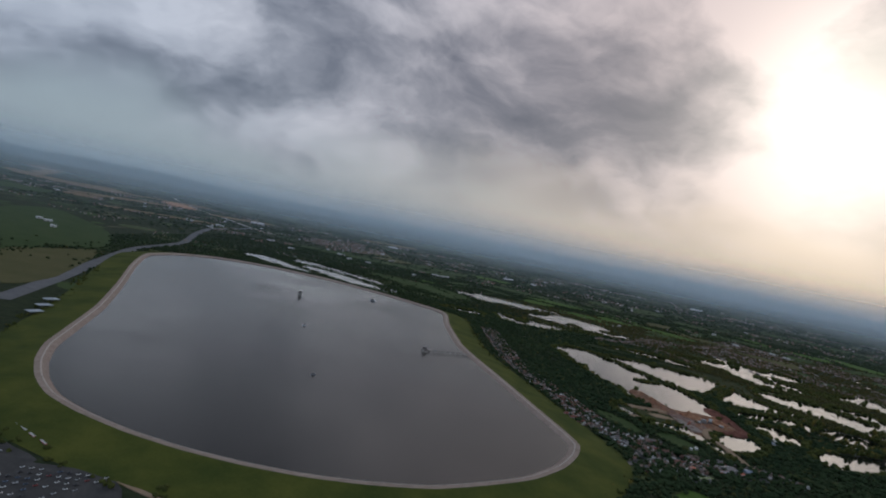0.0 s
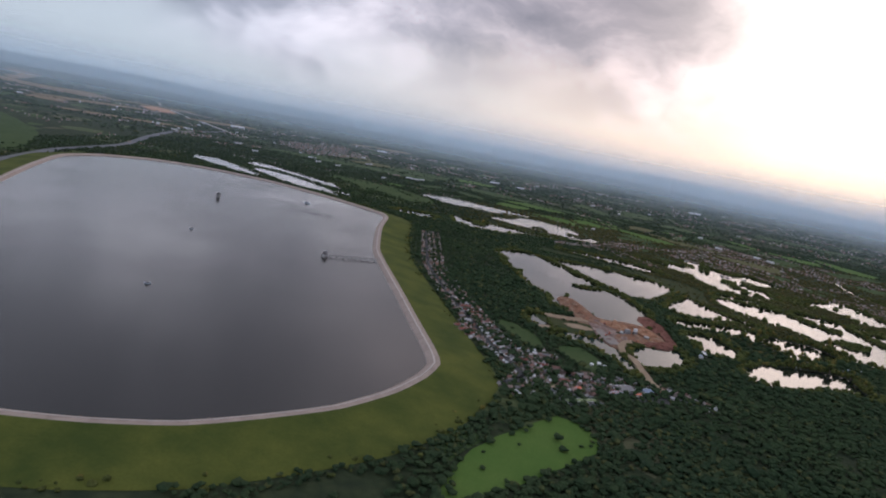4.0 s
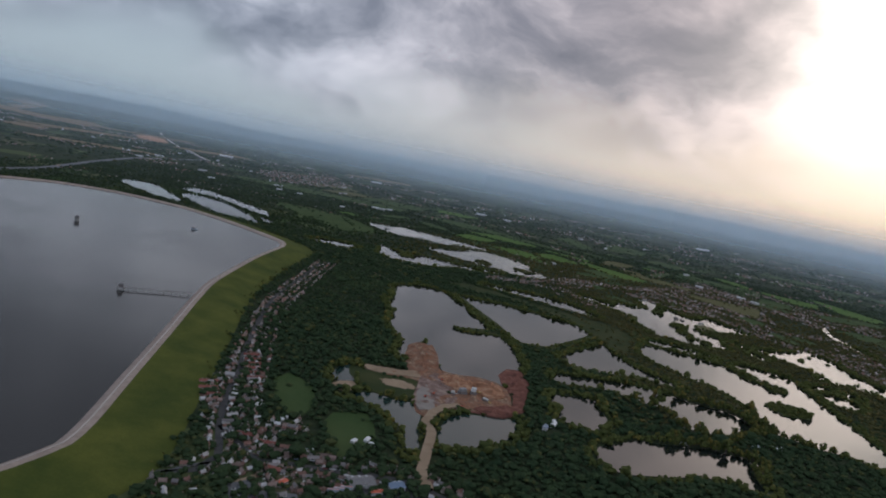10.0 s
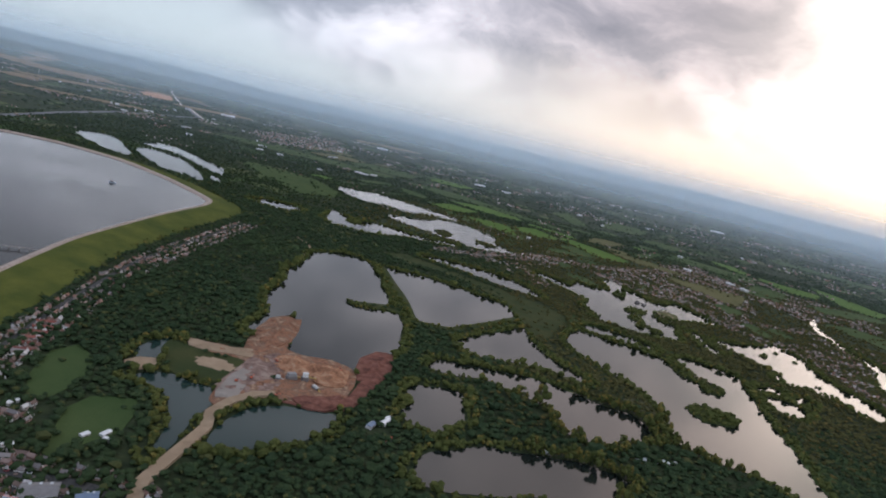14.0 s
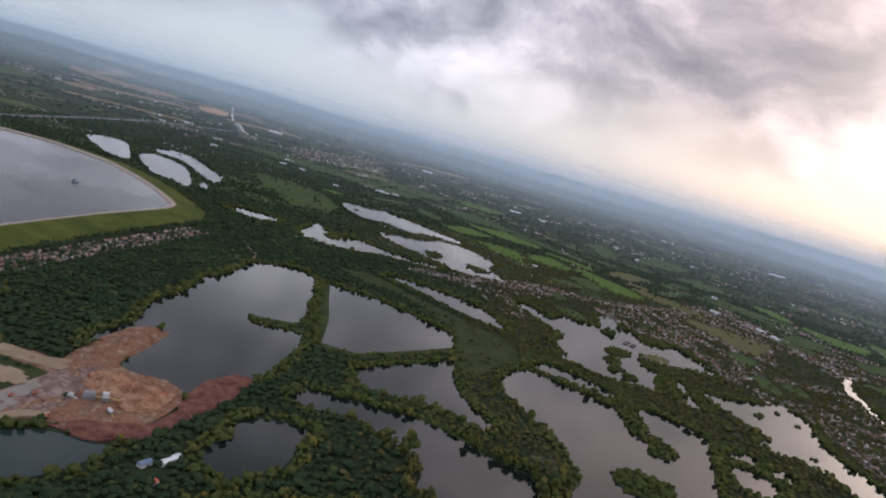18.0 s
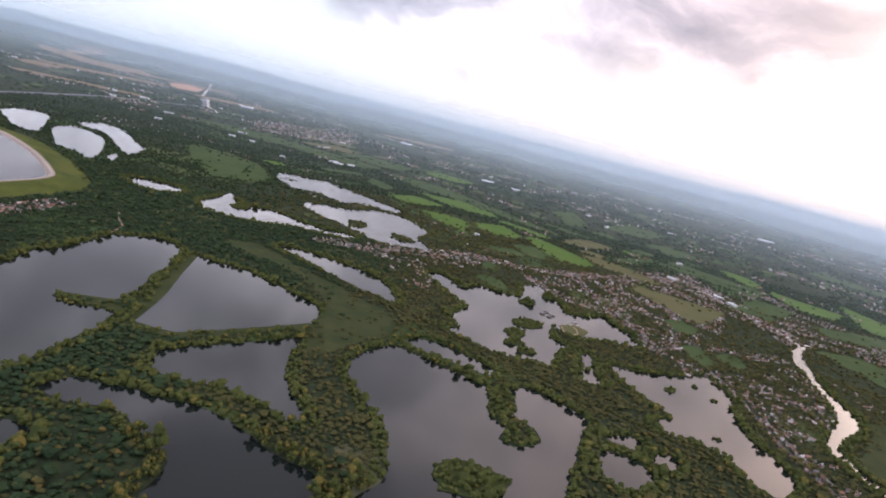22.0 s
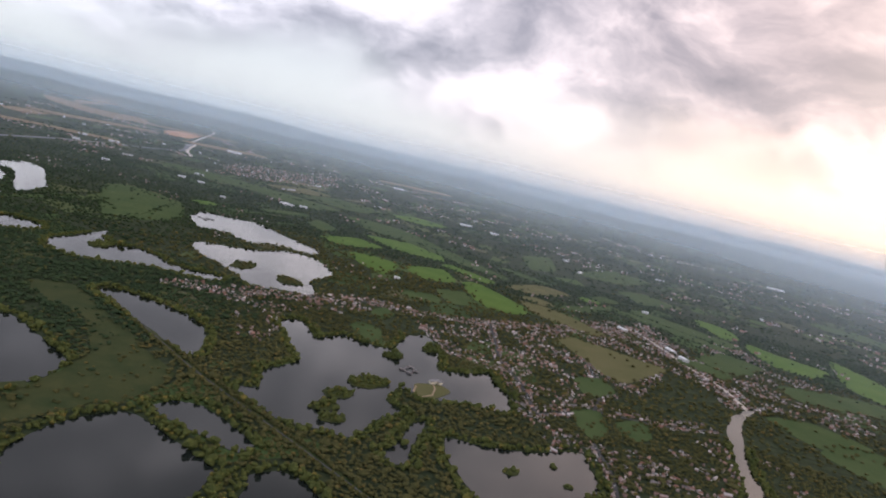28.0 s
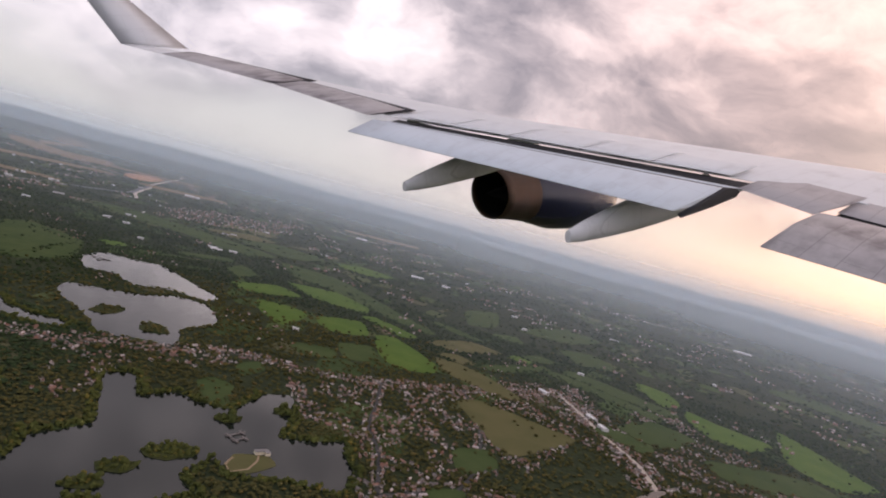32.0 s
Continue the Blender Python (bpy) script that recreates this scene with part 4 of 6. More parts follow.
def edge_distance(x, y, loops, reach):
    """How near the points lie to any of the outlines, up to reach."""
    best = np.full(x.shape, reach)
    for loop in loops:
        lo, hi = loop.min(0) - reach, loop.max(0) + reach
        near = np.nonzero((x > lo[0]) & (x < hi[0]) & (y > lo[1]) & (y < hi[1]))[0]
        if len(near) == 0:
            continue
        dense = smooth_loop(loop, 3.0) if len(loop) < 400 else loop
        for part_of in np.array_split(near, max(1, len(near) // 4000)):
            d = np.hypot(x[part_of][:, None] - dense[None, :, 0], y[part_of][:, None] - dense[None, :, 1]).min(1)
            best[part_of] = np.minimum(best[part_of], d)
    return best


def in_any(x, y, loops):
    found = np.zeros(x.shape, bool)
    for loop in loops:
        found |= inside(x, y, loop)
    return found


TOWNS = [smooth_loop(p, 10.0) for p in (
    [(54, 790), (56, 700), (62, 620), (74, 560), (90, 515), (98, 486), (104, 462), (101, 445), (104, 425), (112, 410), (125, 408), (138, 383), (152, 370), (168, 366), (186, 376), (186, 396), (176, 402), (160, 400), (150, 410), (162, 420), (156, 433), (140, 420), (131, 436), (127, 461), (106, 498), (100, 525), (97, 578), (95, 640), (84, 711), (74, 790)],
    [(225, 915), (262, 935), (300, 925), (345, 868), (366, 880), (338, 935), (345, 985), (385, 1010), (380, 1080), (330, 1060), (290, 1000), (240, 950)],
    [(405, 1063), (447, 1070), (456, 1134), (520, 1183), (546, 1274), (613, 1360), (633, 1378), (664, 1308), (701, 1207), (727, 1146), (702, 1086), (679, 1121), (648, 1136), (616, 1015), (596, 1005), (579, 984), (571, 938), (592, 885), (611, 846), (592, 830), (558, 884), (534, 918), (513, 973), (492, 968), (472, 973), (444, 1000)],
    [(590, 890), (610, 900), (650, 950), (682, 990), (684, 880), (660, 835), (645, 800), (650, 740), (625, 740), (606, 840)],
    [(-430, 1880), (-440, 2130), (-350, 2300), (-200, 2100), (-240, 1820), (-300, 1750)],
    [(684, 1285), (700, 1350), (730, 1427), (771, 1355), (813, 1299), (844, 1247), (846, 1188), (821, 1125), (770, 1128), (735, 1120), (722, 1085), (728, 1148), (705, 1215)],
    [(702, 972), (704, 915), (722, 908), (752, 896), (768, 912), (745, 950), (719, 975)])]


LONE_TREES = []


def plant():
    blocked = WATERS + ROADS
    # close ground, around the gravel pits
    x, y = grid_points(-60, 760, 225, 990, 2.75)
    wood = field_noise(x, y, 95.0, 3)
    water = in_any(x, y, blocked)
    isle = in_any(x, y, ISLANDS)
    open_ground = in_any(x, y, OPEN)
    town = in_any(x, y, TOWNS)
    shore = edge_distance(x, y, WATERS[1:], 9.0)
    hedge = edge_distance(x, y, OPEN, 4.0)
    roll = rng.uniform(0, 1, len(x))
    chance = np.where(wood > -0.35, 0.98, 0.84)
    scrub = (x > 320) & (y > 560 + 0.3 * (x - 310)) & (field_noise(x, y, 34.0, 31) < 0.0)
    chance = np.where(scrub, 0.80, chance)
    chance = np.where(field_noise(x, y, 30.0, 61) < -1.05, 0.25, chance)
    chance = np.where(shore < 8.0, 0.97, chance)
    chance = np.where(in_any(x, y, TOWNS[3:4] + TOWNS[6:]), 0.58, np.where(town, 0.46, chance))
    chance = np.where(open_ground, np.where((field_noise(x, y, 20.0, 57) > 0.55) & (y > 680) & (x > 250), 0.35, 0.02), chance)
    chance = np.where(open_ground & (hedge < 3.2), 0.20, chance)
    chance = np.where(town & (field_noise(x, y, 42.0, 21) < -0.3), 0.8, chance)
    chance = np.where(in_any(x, y, BARE), 0.004, chance)
    chance = np.where(in_any(x, y, BARE[:3]), 0.4, chance)
    keep = (isle | ~water) & (roll < np.where(isle, 0.97, chance))
    keep &= ~inside(x, y, RES_TOE) | (roll < 0.002)
    keep &= y > 232 + 26 * field_noise(x, y, 90.0, 41) + 20 * field_noise(x, y, 25.0, 42) * rng.uniform(0, 1, len(x))
    keep &= ~inside(x, y, offset_loop(RES, 14.0))
    x, y, shore, isle = x[keep], y[keep], shore[keep], isle[keep]
    size = rng.uniform(1.05, 2.35, len(x)) * np.where(rng.uniform(0, 1, len(x)) < 0.12, 1.45, 1.0) * np.where(shore < 8, 1.08, 1.0)
    size *= np.where((rng.uniform(0, 1, len(x)) < 0.10) & (field_noise(x, y, 60.0, 62) > 0.3), 1.6, 1.0)
    edge = (shore < 6.5) | isle
    shapes = crown_shapes(16, 2)
    zero = np.zeros(len(x))
    # single trees where the flight passes nearest
    near = np.argsort(np.where(edge, np.hypot(x - 385, y - 535), 1e9))[:280]
    lone = np.zeros(len(x), bool)
    lone[near] = True
    for k in near:
        LONE_TREES.append((x[k], y[k], size[k]))
    x, y, size, edge, zero = x[~lone], y[~lone], size[~lone], edge[~lone], zero[~lone]
    olive = (x > 310 + rng.normal(0, 25, len(x))) & (y > 545 + 0.3 * (x - 310) + rng.normal(0, 30, len(x))) & ~edge
    green = ~edge & ~olive
    close = green & (y < 640) & (x > 90) & (x < 470)
    green &= ~close
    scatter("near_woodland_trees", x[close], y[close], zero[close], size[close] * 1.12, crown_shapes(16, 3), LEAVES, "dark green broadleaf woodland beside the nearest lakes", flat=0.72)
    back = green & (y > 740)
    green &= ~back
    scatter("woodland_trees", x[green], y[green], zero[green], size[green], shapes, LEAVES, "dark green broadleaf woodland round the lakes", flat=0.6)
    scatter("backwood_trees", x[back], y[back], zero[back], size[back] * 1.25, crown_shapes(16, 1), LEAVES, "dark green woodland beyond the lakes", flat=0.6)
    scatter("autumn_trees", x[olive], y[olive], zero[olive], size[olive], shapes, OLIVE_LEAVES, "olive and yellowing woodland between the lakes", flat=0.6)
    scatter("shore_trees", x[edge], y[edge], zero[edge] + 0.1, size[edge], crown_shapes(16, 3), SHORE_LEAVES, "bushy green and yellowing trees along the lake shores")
    # scrub along the foot of the embankment
    foot = np.repeat(smooth_loop(RES_TOE, 3.0), 2, 0)
    bx, by = foot[:, 0] + rng.normal(0, 3.6, len(foot)), foot[:, 1] + rng.normal(0, 3.6, len(foot))
    keep = (field_noise(bx, by, 26.0, 17) > -0.1) & ~in_any(bx, by, ROADS) & (by < 960) & ~inside(bx, by, offset_loop(RES, 12.0))
    bx, by = bx[keep], by[keep]
    scatter("embankment_scrub", bx, by, np.zeros(len(bx)), rng.uniform(0.7, 1.9, len(bx)), shapes, SHORE_LEAVES, "dark scrub along the foot of the embankment", "bushes")
    # rows of trees on both sides of the straight lane
    line = smooth_loop(LANE, 2.0, closed=False)
    ahead = np.gradient(line, axis=0)
    side = np.stack([-ahead[:, 1], ahead[:, 0]], 1) / (np.linalg.norm(ahead, axis=1)[:, None] + 1e-9)
    row = np.concatenate([line + side * 3.1, line - side * 3.1])
    row = row[~in_any(row[:, 0], row[:, 1], WATERS)]
    row = row + rng.normal(0, 0.5, row.shape)
    scatter("lane_trees", row[:, 0], row[:, 1], np.zeros(len(row)), rng.uniform(1.3, 2.3, len(row)), crown_shapes(12, 3), OLIVE_LEAVES, "rows of yellowing trees along a straight lane")
    # middle distance
    x, y = grid_points(-520, 1080, 600, 1560, 4.9)
    far = ~((x > -60) & (x < 760) & (y < 990))
    x, y = x[far], y[far]
    wood = field_noise(x, y, 150.0, 5)
    open_ground = in_any(x, y, OPEN)
    hedge = edge_distance(x, y, OPEN[1:], 6.0)
    shore = edge_distance(x, y, WATERS[1:], 9.0)
    town = in_any(x, y, TOWNS)
    isle = in_any(x, y, ISLANDS)
    roll = rng.uniform(0, 1, len(x))
    chance = np.where(wood > -0.15, 0.85, 0.45)
    chance = np.where(shore < 8, 0.95, chance)
    chance = np.where(town, 0.42, chance)
    chance = np.where(town & (field_noise(x, y, 42.0, 21) < -0.3), 0.85, chance)
    chance = np.where(open_ground, np.where(hedge < 4.5, 0.35, 0.02), chance)
    keep = (isle | ~in_any(x, y, blocked)) & (roll < np.where(isle, 1.0, chance)) & ~inside(x, y, RES_TOE)
    x, y = x[keep], y[keep]
    size, brown = rng.uniform(2.0, 3.4, len(x)), (x > 130 + rng.normal(0, 40, len(x))) & (y < 1290 + rng.normal(0, 40, len(x)))
    shapes = crown_shapes(12, 1)
    for name, pick, mat, label in (("middle_trees", ~brown, LEAVES, "dark woodland and hedges in the middle distance"), ("town_trees", brown, OLIVE_LEAVES, "brownish-green trees round the towns")):
        scatter(name, x[pick], y[pick], np.zeros(pick.sum()), size[pick], shapes, mat, label, flat=0.7)
    # hedgerow trees and copses across the plain
    x, y = grid_points(-900, 1500, 1500, 2250, 8.0)
    rows = np.minimum(np.abs(np.sin(x * 0.075 + 0.9 * field_noise(x, y, 240.0, 71))), np.abs(np.sin(y * 0.060 + 0.9 * field_noise(x, y, 210.0, 72))))
    keep = ((rows < 0.16) & (rng.uniform(0, 1, len(x)) < 0.8) | (field_noise(x, y, 120.0, 73) > 0.75) & (rng.uniform(0, 1, len(x)) < 0.7)) & ~in_any(x, y, ROADS + TOWNS[4:])
    keep &= ~in_any(x, y, OPEN) | (rows < 0.05)
    x, y = x[keep], y[keep]
    scatter("hedgerow_trees", x, y, np.zeros(len(x)), rng.uniform(2.6, 5.2, len(x)), shapes, LEAVES, "dark hedgerow trees and copses across the plain", flat=0.6)
    # far woods as broad clumps
    x, y = grid_points(-1700, 1900, 1300, 3300, 19.0)
    keep = ~((x > -520) & (x < 1080) & (y < 1560))
    wood = field_noise(x, y, 330.0, 8)
    keep &= (wood > -0.1) & ~in_any(x, y, OPEN + ROADS + TOWNS[4:]) & (rng.uniform(0, 1, len(x)) < 0.75)
    x, y = x[keep], y[keep]
    z = land(x, y)
    scatter("far_woods", x, y, z, rng.uniform(5.0, 9.5, len(x)) * np.array(1.0), [(v * (1, 1, 0.45), f) for v, f in crown_shapes(8, 1)], LEAVES, "dark woods far across the plain")


plant()


# ---------------------------------------------------------------- houses
def house_arrays(length, width, wall, ridge):
    """Unit parts of a gabled house: walls with gables, and an overhanging roof."""
    a, b = length / 2, width / 2
    wv = [(-a, -b, 0), (a, -b, 0), (a, b, 0), (-a, b, 0), (-a, -b, wall), (a, -b, wall), (a, b, wall), (-a, b, wall), (-a, 0, wall + ridge), (a, 0, wall + ridge)]
    wf = [(0, 1, 5), (0, 5, 4), (2, 3, 7), (2, 7, 6), (1, 2, 6), (1, 6, 5), (5, 6, 9), (3, 0, 4), (3, 4, 7), (7, 4, 8)]
    o, d = 0.12, ridge * 0.12 / b
    rv = [(-a - o, -b - o, wall - d), (a + o, -b - o, wall - d), (a + o, 0, wall + ridge + 0.06), (-a - o, 0, wall + ridge + 0.06), (-a - o, b + o, wall - d), (a + o, b + o, wall - d)]
    rf = [(0, 1, 2), (0, 2, 3), (3, 2, 5), (3, 5, 4)]
    return (np.array(wv, float), np.array(wf)), (np.array(rv, float), np.array(rf))


HOUSE_KINDS = [(2.0, 1.5, 1.05, 0.7), (2.6, 1.6, 1.1, 0.75), (1.7, 1.4, 1.0, 0.65), (4.6, 1.7, 1.15, 0.75)]


def make_house(k):
    (wv, wf), (rv, rf) = house_arrays(*HOUSE_KINDS[k])
    root = new("house")
    new("wall", mesh_from("wall", wv.tolist(), wf.tolist(), HOUSE_WALL)).parent = root
    thick = mesh_from("roof", np.concatenate([rv, rv - (0, 0, 0.10)]).tolist(), rf.tolist() + [tuple(i + 6 for i in f[::-1]) for f in rf.tolist()] + [(0, 6, 7, 1), (1, 7, 8, 2), (2, 8, 11, 5), (5, 11, 10, 4), (4, 10, 9, 3), (3, 9, 6, 0)], HOUSE_ROOF)
    roof = new("roof", thick)
    roof.parent = root
    length, width, wall, ridge = HOUSE_KINDS[k]
    bm = box(bmesh.new(), 0.22, 0.22, 0.6, length * 0.38, 0.0, wall + ridge + 0.15)
    part("chimney", bm, HOUSE_WALL, roof)
    for n, x in enumerate((-length * 0.25, length * 0.25)):
        part("window", box(bmesh.new(), 0.36, 0.05, 0.34, x, -width / 2 - 0.02, wall * 0.72), PANE, root)
    part("door", box(bmesh.new(), 0.26, 0.06, 0.56, 0.0, -width / 2 - 0.02, 0.28), DOOR, root)
    return tagged(root, "small brick house with a pitched tiled roof", "house", "village houses")


HOUSE_WALL = mat_varied("brick_and_render", [(0.42, 0.37, 0.33), (0.30, 0.19, 0.15), (0.68, 0.66, 0.63), (0.27, 0.17, 0.13), (0.36, 0.30, 0.25)], 0.85, 0.25, per_island=False)
HOUSE_ROOF = mat_varied("weathered_roof", [(0.20, 0.11, 0.085), (0.17, 0.12, 0.10), (0.30, 0.27, 0.26), (0.24, 0.13, 0.10), (0.20, 0.18, 0.175), (0.46, 0.43, 0.42), (0.28, 0.20, 0.17), (0.62, 0.60, 0.59)], 0.8, 0.3, per_island=False)
OUTHOUSE = mat_varied("outhouse_paint", [(0.62, 0.60, 0.58), (0.10, 0.10, 0.11), (0.30, 0.25, 0.22), (0.20, 0.19, 0.19), (0.66, 0.65, 0.63), (0.26, 0.19, 0.16), (0.22, 0.16, 0.13), (0.15, 0.12, 0.10)], 0.6, 0.2)
PANE = mat_varied("dark_window_glass", [(0.03, 0.035, 0.04)], 0.15, 0.1, spec=0.6)
DOOR = mat_varied("painted_door", [(0.10, 0.05, 0.04), (0.05, 0.08, 0.10), (0.55, 0.53, 0.50)], 0.6, 0.2, per_island=False)


def along(line, spacing, offsets):
    """Places beside a street, turned to face it."""
    spots, run = [], 0.0
    for a, b in zip(line, line[1:]):
        d = np.linalg.norm(b - a)
        t = (b - a) / (d + 1e-9)
        while run < d:
            for o in offsets:
                jitter = rng.uniform(-0.9, 0.9, 2)
                side = np.array((-t[1], t[0]))
                spots.append((*(a + t * (run + jitter[0]) + side * (o + jitter[1])), math.atan2(t[1], t[0]) + (math.pi if o > 0 else 0) + rng.normal(0, 0.2) + (math.pi / 2 if rng.uniform() < 0.25 else 0)))
            run += spacing
        run -= d
    return spots


def settle():
    spots = []
    for line, offs in ((STREET_A, (-5.6, 5.2, 11.5, 19)), (STREET_B, (-5, 5, 11)), (STREET_C, (-12, -5.4, 5.4, 12)), (STREET_D, (-5.2, 5.2)), (STREET_E, (-5.2, 5.2)),
                       (STREET_F, (-5, 5)), (STREET_G, (-14, -6.5, 6.5, 14, 21)), (STREET_H, (-5, 5, 12))):
        spots += along(line, 3.4, [o * 0.74 + rng.normal(0, 0.8) for o in offs])
    gx, gy = grid_points(200, 860, 740, 1440, 4.1)
    town = (in_any(gx, gy, TOWNS[1:3]) & (rng.uniform(0, 1, len(gx)) < 0.66) | in_any(gx, gy, TOWNS[3:4] + TOWNS[5:6]) & (rng.uniform(0, 1, len(gx)) < 0.60) | in_any(gx, gy, TOWNS[6:]) & (rng.uniform(0, 1, len(gx)) < 0.35))
    town &= field_noise(gx, gy, 42.0, 21) > -0.3
    spots += [(a, b, 2.2 * noise.noise((a * 0.009, b * 0.009, 4.0)) + rng.choice((0, math.pi / 2)) + rng.normal(0, 0.15)) for a, b in zip(gx[town], gy[town])]
    gx, gy = grid_points(60, 210, 362, 520, 3.1)
    town = in_any(gx, gy, TOWNS[:1]) & (rng.uniform(0, 1, len(gx)) < 0.75)
    spots += [(a, b, 0.3 + 1.2 * noise.noise((a * 0.02, b * 0.02, 6.0)) + rng.choice((0, 0, math.pi / 2))) for a, b in zip(gx[town], gy[town])]
    p = np.array(spots)
    keep = ~in_any(p[:, 0], p[:, 1], WATERS + [RES_TOE]) & ~in_any(p[:, 0], p[:, 1], OPEN[1:] + BARE) & ~in_any(p[:, 0], p[:, 1], ROADS) & (rng.uniform(0, 1, len(p)) < 0.74)
    p = p[keep]
    taken, chosen = {}, []
    for q in p:
        cell = (int(q[0] // 2.6), int(q[1] // 2.6))
        if any((cell[0] + i, cell[1] + j) in taken and np.hypot(*(taken[cell[0] + i, cell[1] + j] - q[:2])) < 2.2 for i in (-1, 0, 1) for j in (-1, 0, 1)):
            continue
        taken[cell] = q[:2]
        chosen.append(q)
    p = np.array(chosen)
    # the villages nearest the lakes, one by one
    near = np.argsort(np.hypot(p[:, 0] - 190, p[:, 1] - 350))[:300]
    single = np.zeros(len(p), bool)
    single[near] = True
    models = [make_house(k) for k in range(4)]
    kinds = rng.choice(4, len(p), p=(0.36, 0.26, 0.22, 0.16))
    used = set()
    for i in np.nonzero(single)[0]:
        m = Matrix.Translation((p[i, 0], p[i, 1], 0)) @ Matrix.Rotation(p[i, 2], 4, "Z")
        k = int(kinds[i])
        if k in used:
            copy_thing(models[k], m)
        else:
            used.add(k)
            models[k].matrix_basis = m
    rest = np.nonzero(~single)[0]
    extra = grid_points(-440, -200, 1750, 2300, 15.0)
    ok = in_any(extra[0], extra[1], TOWNS[4:]) & (rng.uniform(0, 1, len(extra[0])) < 0.8)
    lone = grid_points(-1500, 1700, 1150, 2900, 44.0)
    okl = (field_noise(lone[0], lone[1], 260.0, 12) > 0.25) & ~in_any(lone[0], lone[1], OPEN + WATERS) & (rng.uniform(0, 1, len(lone[0])) < 0.5)
    clusters = [np.stack([lone[0][okl] + rng.normal(0, 13, okl.sum()), lone[1][okl] + rng.normal(0, 13, okl.sum())], 1) for _ in range(6)]
    places = np.concatenate([p[rest], *[np.c_[q, rng.uniform(0, np.pi, len(q))] for q in [np.stack([extra[0][ok], extra[1][ok]], 1), *clusters]]])
    # sheds, garages and parked cars between the houses
    base = p[:, :2]
    away = rng.uniform(0, 2 * np.pi, len(base))
    spot = base + np.stack([np.cos(away), np.sin(away)], 1) * rng.uniform(1.5, 2.6, len(base))[:, None]
    spot = spot[~in_any(spot[:, 0], spot[:, 1], WATERS)]
    cube = np.array([(i, j, k) for k in (0, 1) for j in (-0.5, 0.5) for i in (-0.5, 0.5)])
    sides = np.array([(0, 1, 5), (0, 5, 4), (1, 3, 7), (1, 7, 5), (3, 2, 6), (3, 6, 7), (2, 0, 4), (2, 4, 6), (4, 5, 7), (4, 7, 6)])
    size = np.stack([rng.uniform(0.6, 1.5, len(spot)), rng.uniform(0.45, 0.8, len(spot)), rng.uniform(0.35, 0.7, len(spot))], 1)
    v = cube[None] * size[:, None]
    a = rng.uniform(0, np.pi, len(spot))[:, None]
    v = np.stack([v[..., 0] * np.cos(a) - v[..., 1] * np.sin(a) + spot[:, :1], v[..., 0] * np.sin(a) + v[..., 1] * np.cos(a) + spot[:, 1:], v[..., 2]], -1)
    tris = (sides[None] + (np.arange(len(spot)) * 8)[:, None, None]).reshape(-1, 3)
    tagged(new("garden_sheds", big_mesh("garden_sheds", v.reshape(-1, 3), tris, OUTHOUSE)), "small sheds, garages and parked cars between houses", "sheds", kind="stuff")
    for name, which, mat, label in (("town_house_walls", 0, WALLS, "rows of brick and rendered house walls"), ("town_house_roofs", 1, ROOFS, "red, brown and grey tiled roofs of the towns")):
        verts, tris, base = [], [], 0
        ks = np.random.default_rng(3).choice(4, len(places), p=(0.4, 0.28, 0.2, 0.12))
        for k in range(4):
            sv, sf = house_arrays(*HOUSE_KINDS[k])[which]
            q = places[ks == k]
            grow = np.where(q[:, 1] > 1400, 1.5, 1.0)[:, None]
            c, s = np.cos(q[:, 2])[:, None], np.sin(q[:, 2])[:, None]
            v = np.stack([(sv[None, :, 0] * c - sv[None, :, 1] * s) * grow + q[:, :1], (sv[None, :, 0] * s + sv[None, :, 1] * c) * grow + q[:, 1:2], sv[None, :, 2] * grow + land(q[:, 0], q[:, 1])[:, None]], -1)
            verts.append(v.reshape(-1, 3))
            tris.append((sf[None] + (np.arange(len(q)) * len(sv))[:, None, None]).reshape(-1, 3) + base)
            base += len(q) * len(sv)
        tagged(new(name, big_mesh(name, np.concatenate(verts), np.concatenate(tris), mat)), label, "houses", kind="stuff")


settle()


# ---------------------------------------------------------------- haze shells and glowing backdrop
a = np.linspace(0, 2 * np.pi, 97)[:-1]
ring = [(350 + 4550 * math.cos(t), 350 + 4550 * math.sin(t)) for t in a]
# Emissive ring added round the plain to imitate haze on the horizon.
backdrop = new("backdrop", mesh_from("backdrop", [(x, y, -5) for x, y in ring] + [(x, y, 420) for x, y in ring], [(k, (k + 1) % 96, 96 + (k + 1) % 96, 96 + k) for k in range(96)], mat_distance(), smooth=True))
tagged(backdrop, "backdrop ring glowing like pale haze along the horizon", "backdrop", kind="structure")
# Nested shells added to tint the far plain like distance haze.
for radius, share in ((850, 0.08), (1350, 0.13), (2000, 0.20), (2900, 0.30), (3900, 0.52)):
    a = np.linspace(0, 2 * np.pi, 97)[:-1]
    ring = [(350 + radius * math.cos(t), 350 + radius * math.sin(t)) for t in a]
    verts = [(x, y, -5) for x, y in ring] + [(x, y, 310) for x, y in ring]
    ob = new("mist", mesh_from("mist", verts, [(k, (k + 1) % 96, 96 + (k + 1) % 96, 96 + k) for k in range(96)], mat_haze("haze_shell", share, min(95.0, 118.0 - 0.023 * radius)), smooth=True))
    tagged(ob, "thin see-through shell imitating haze over the plain", "mist", kind="structure")


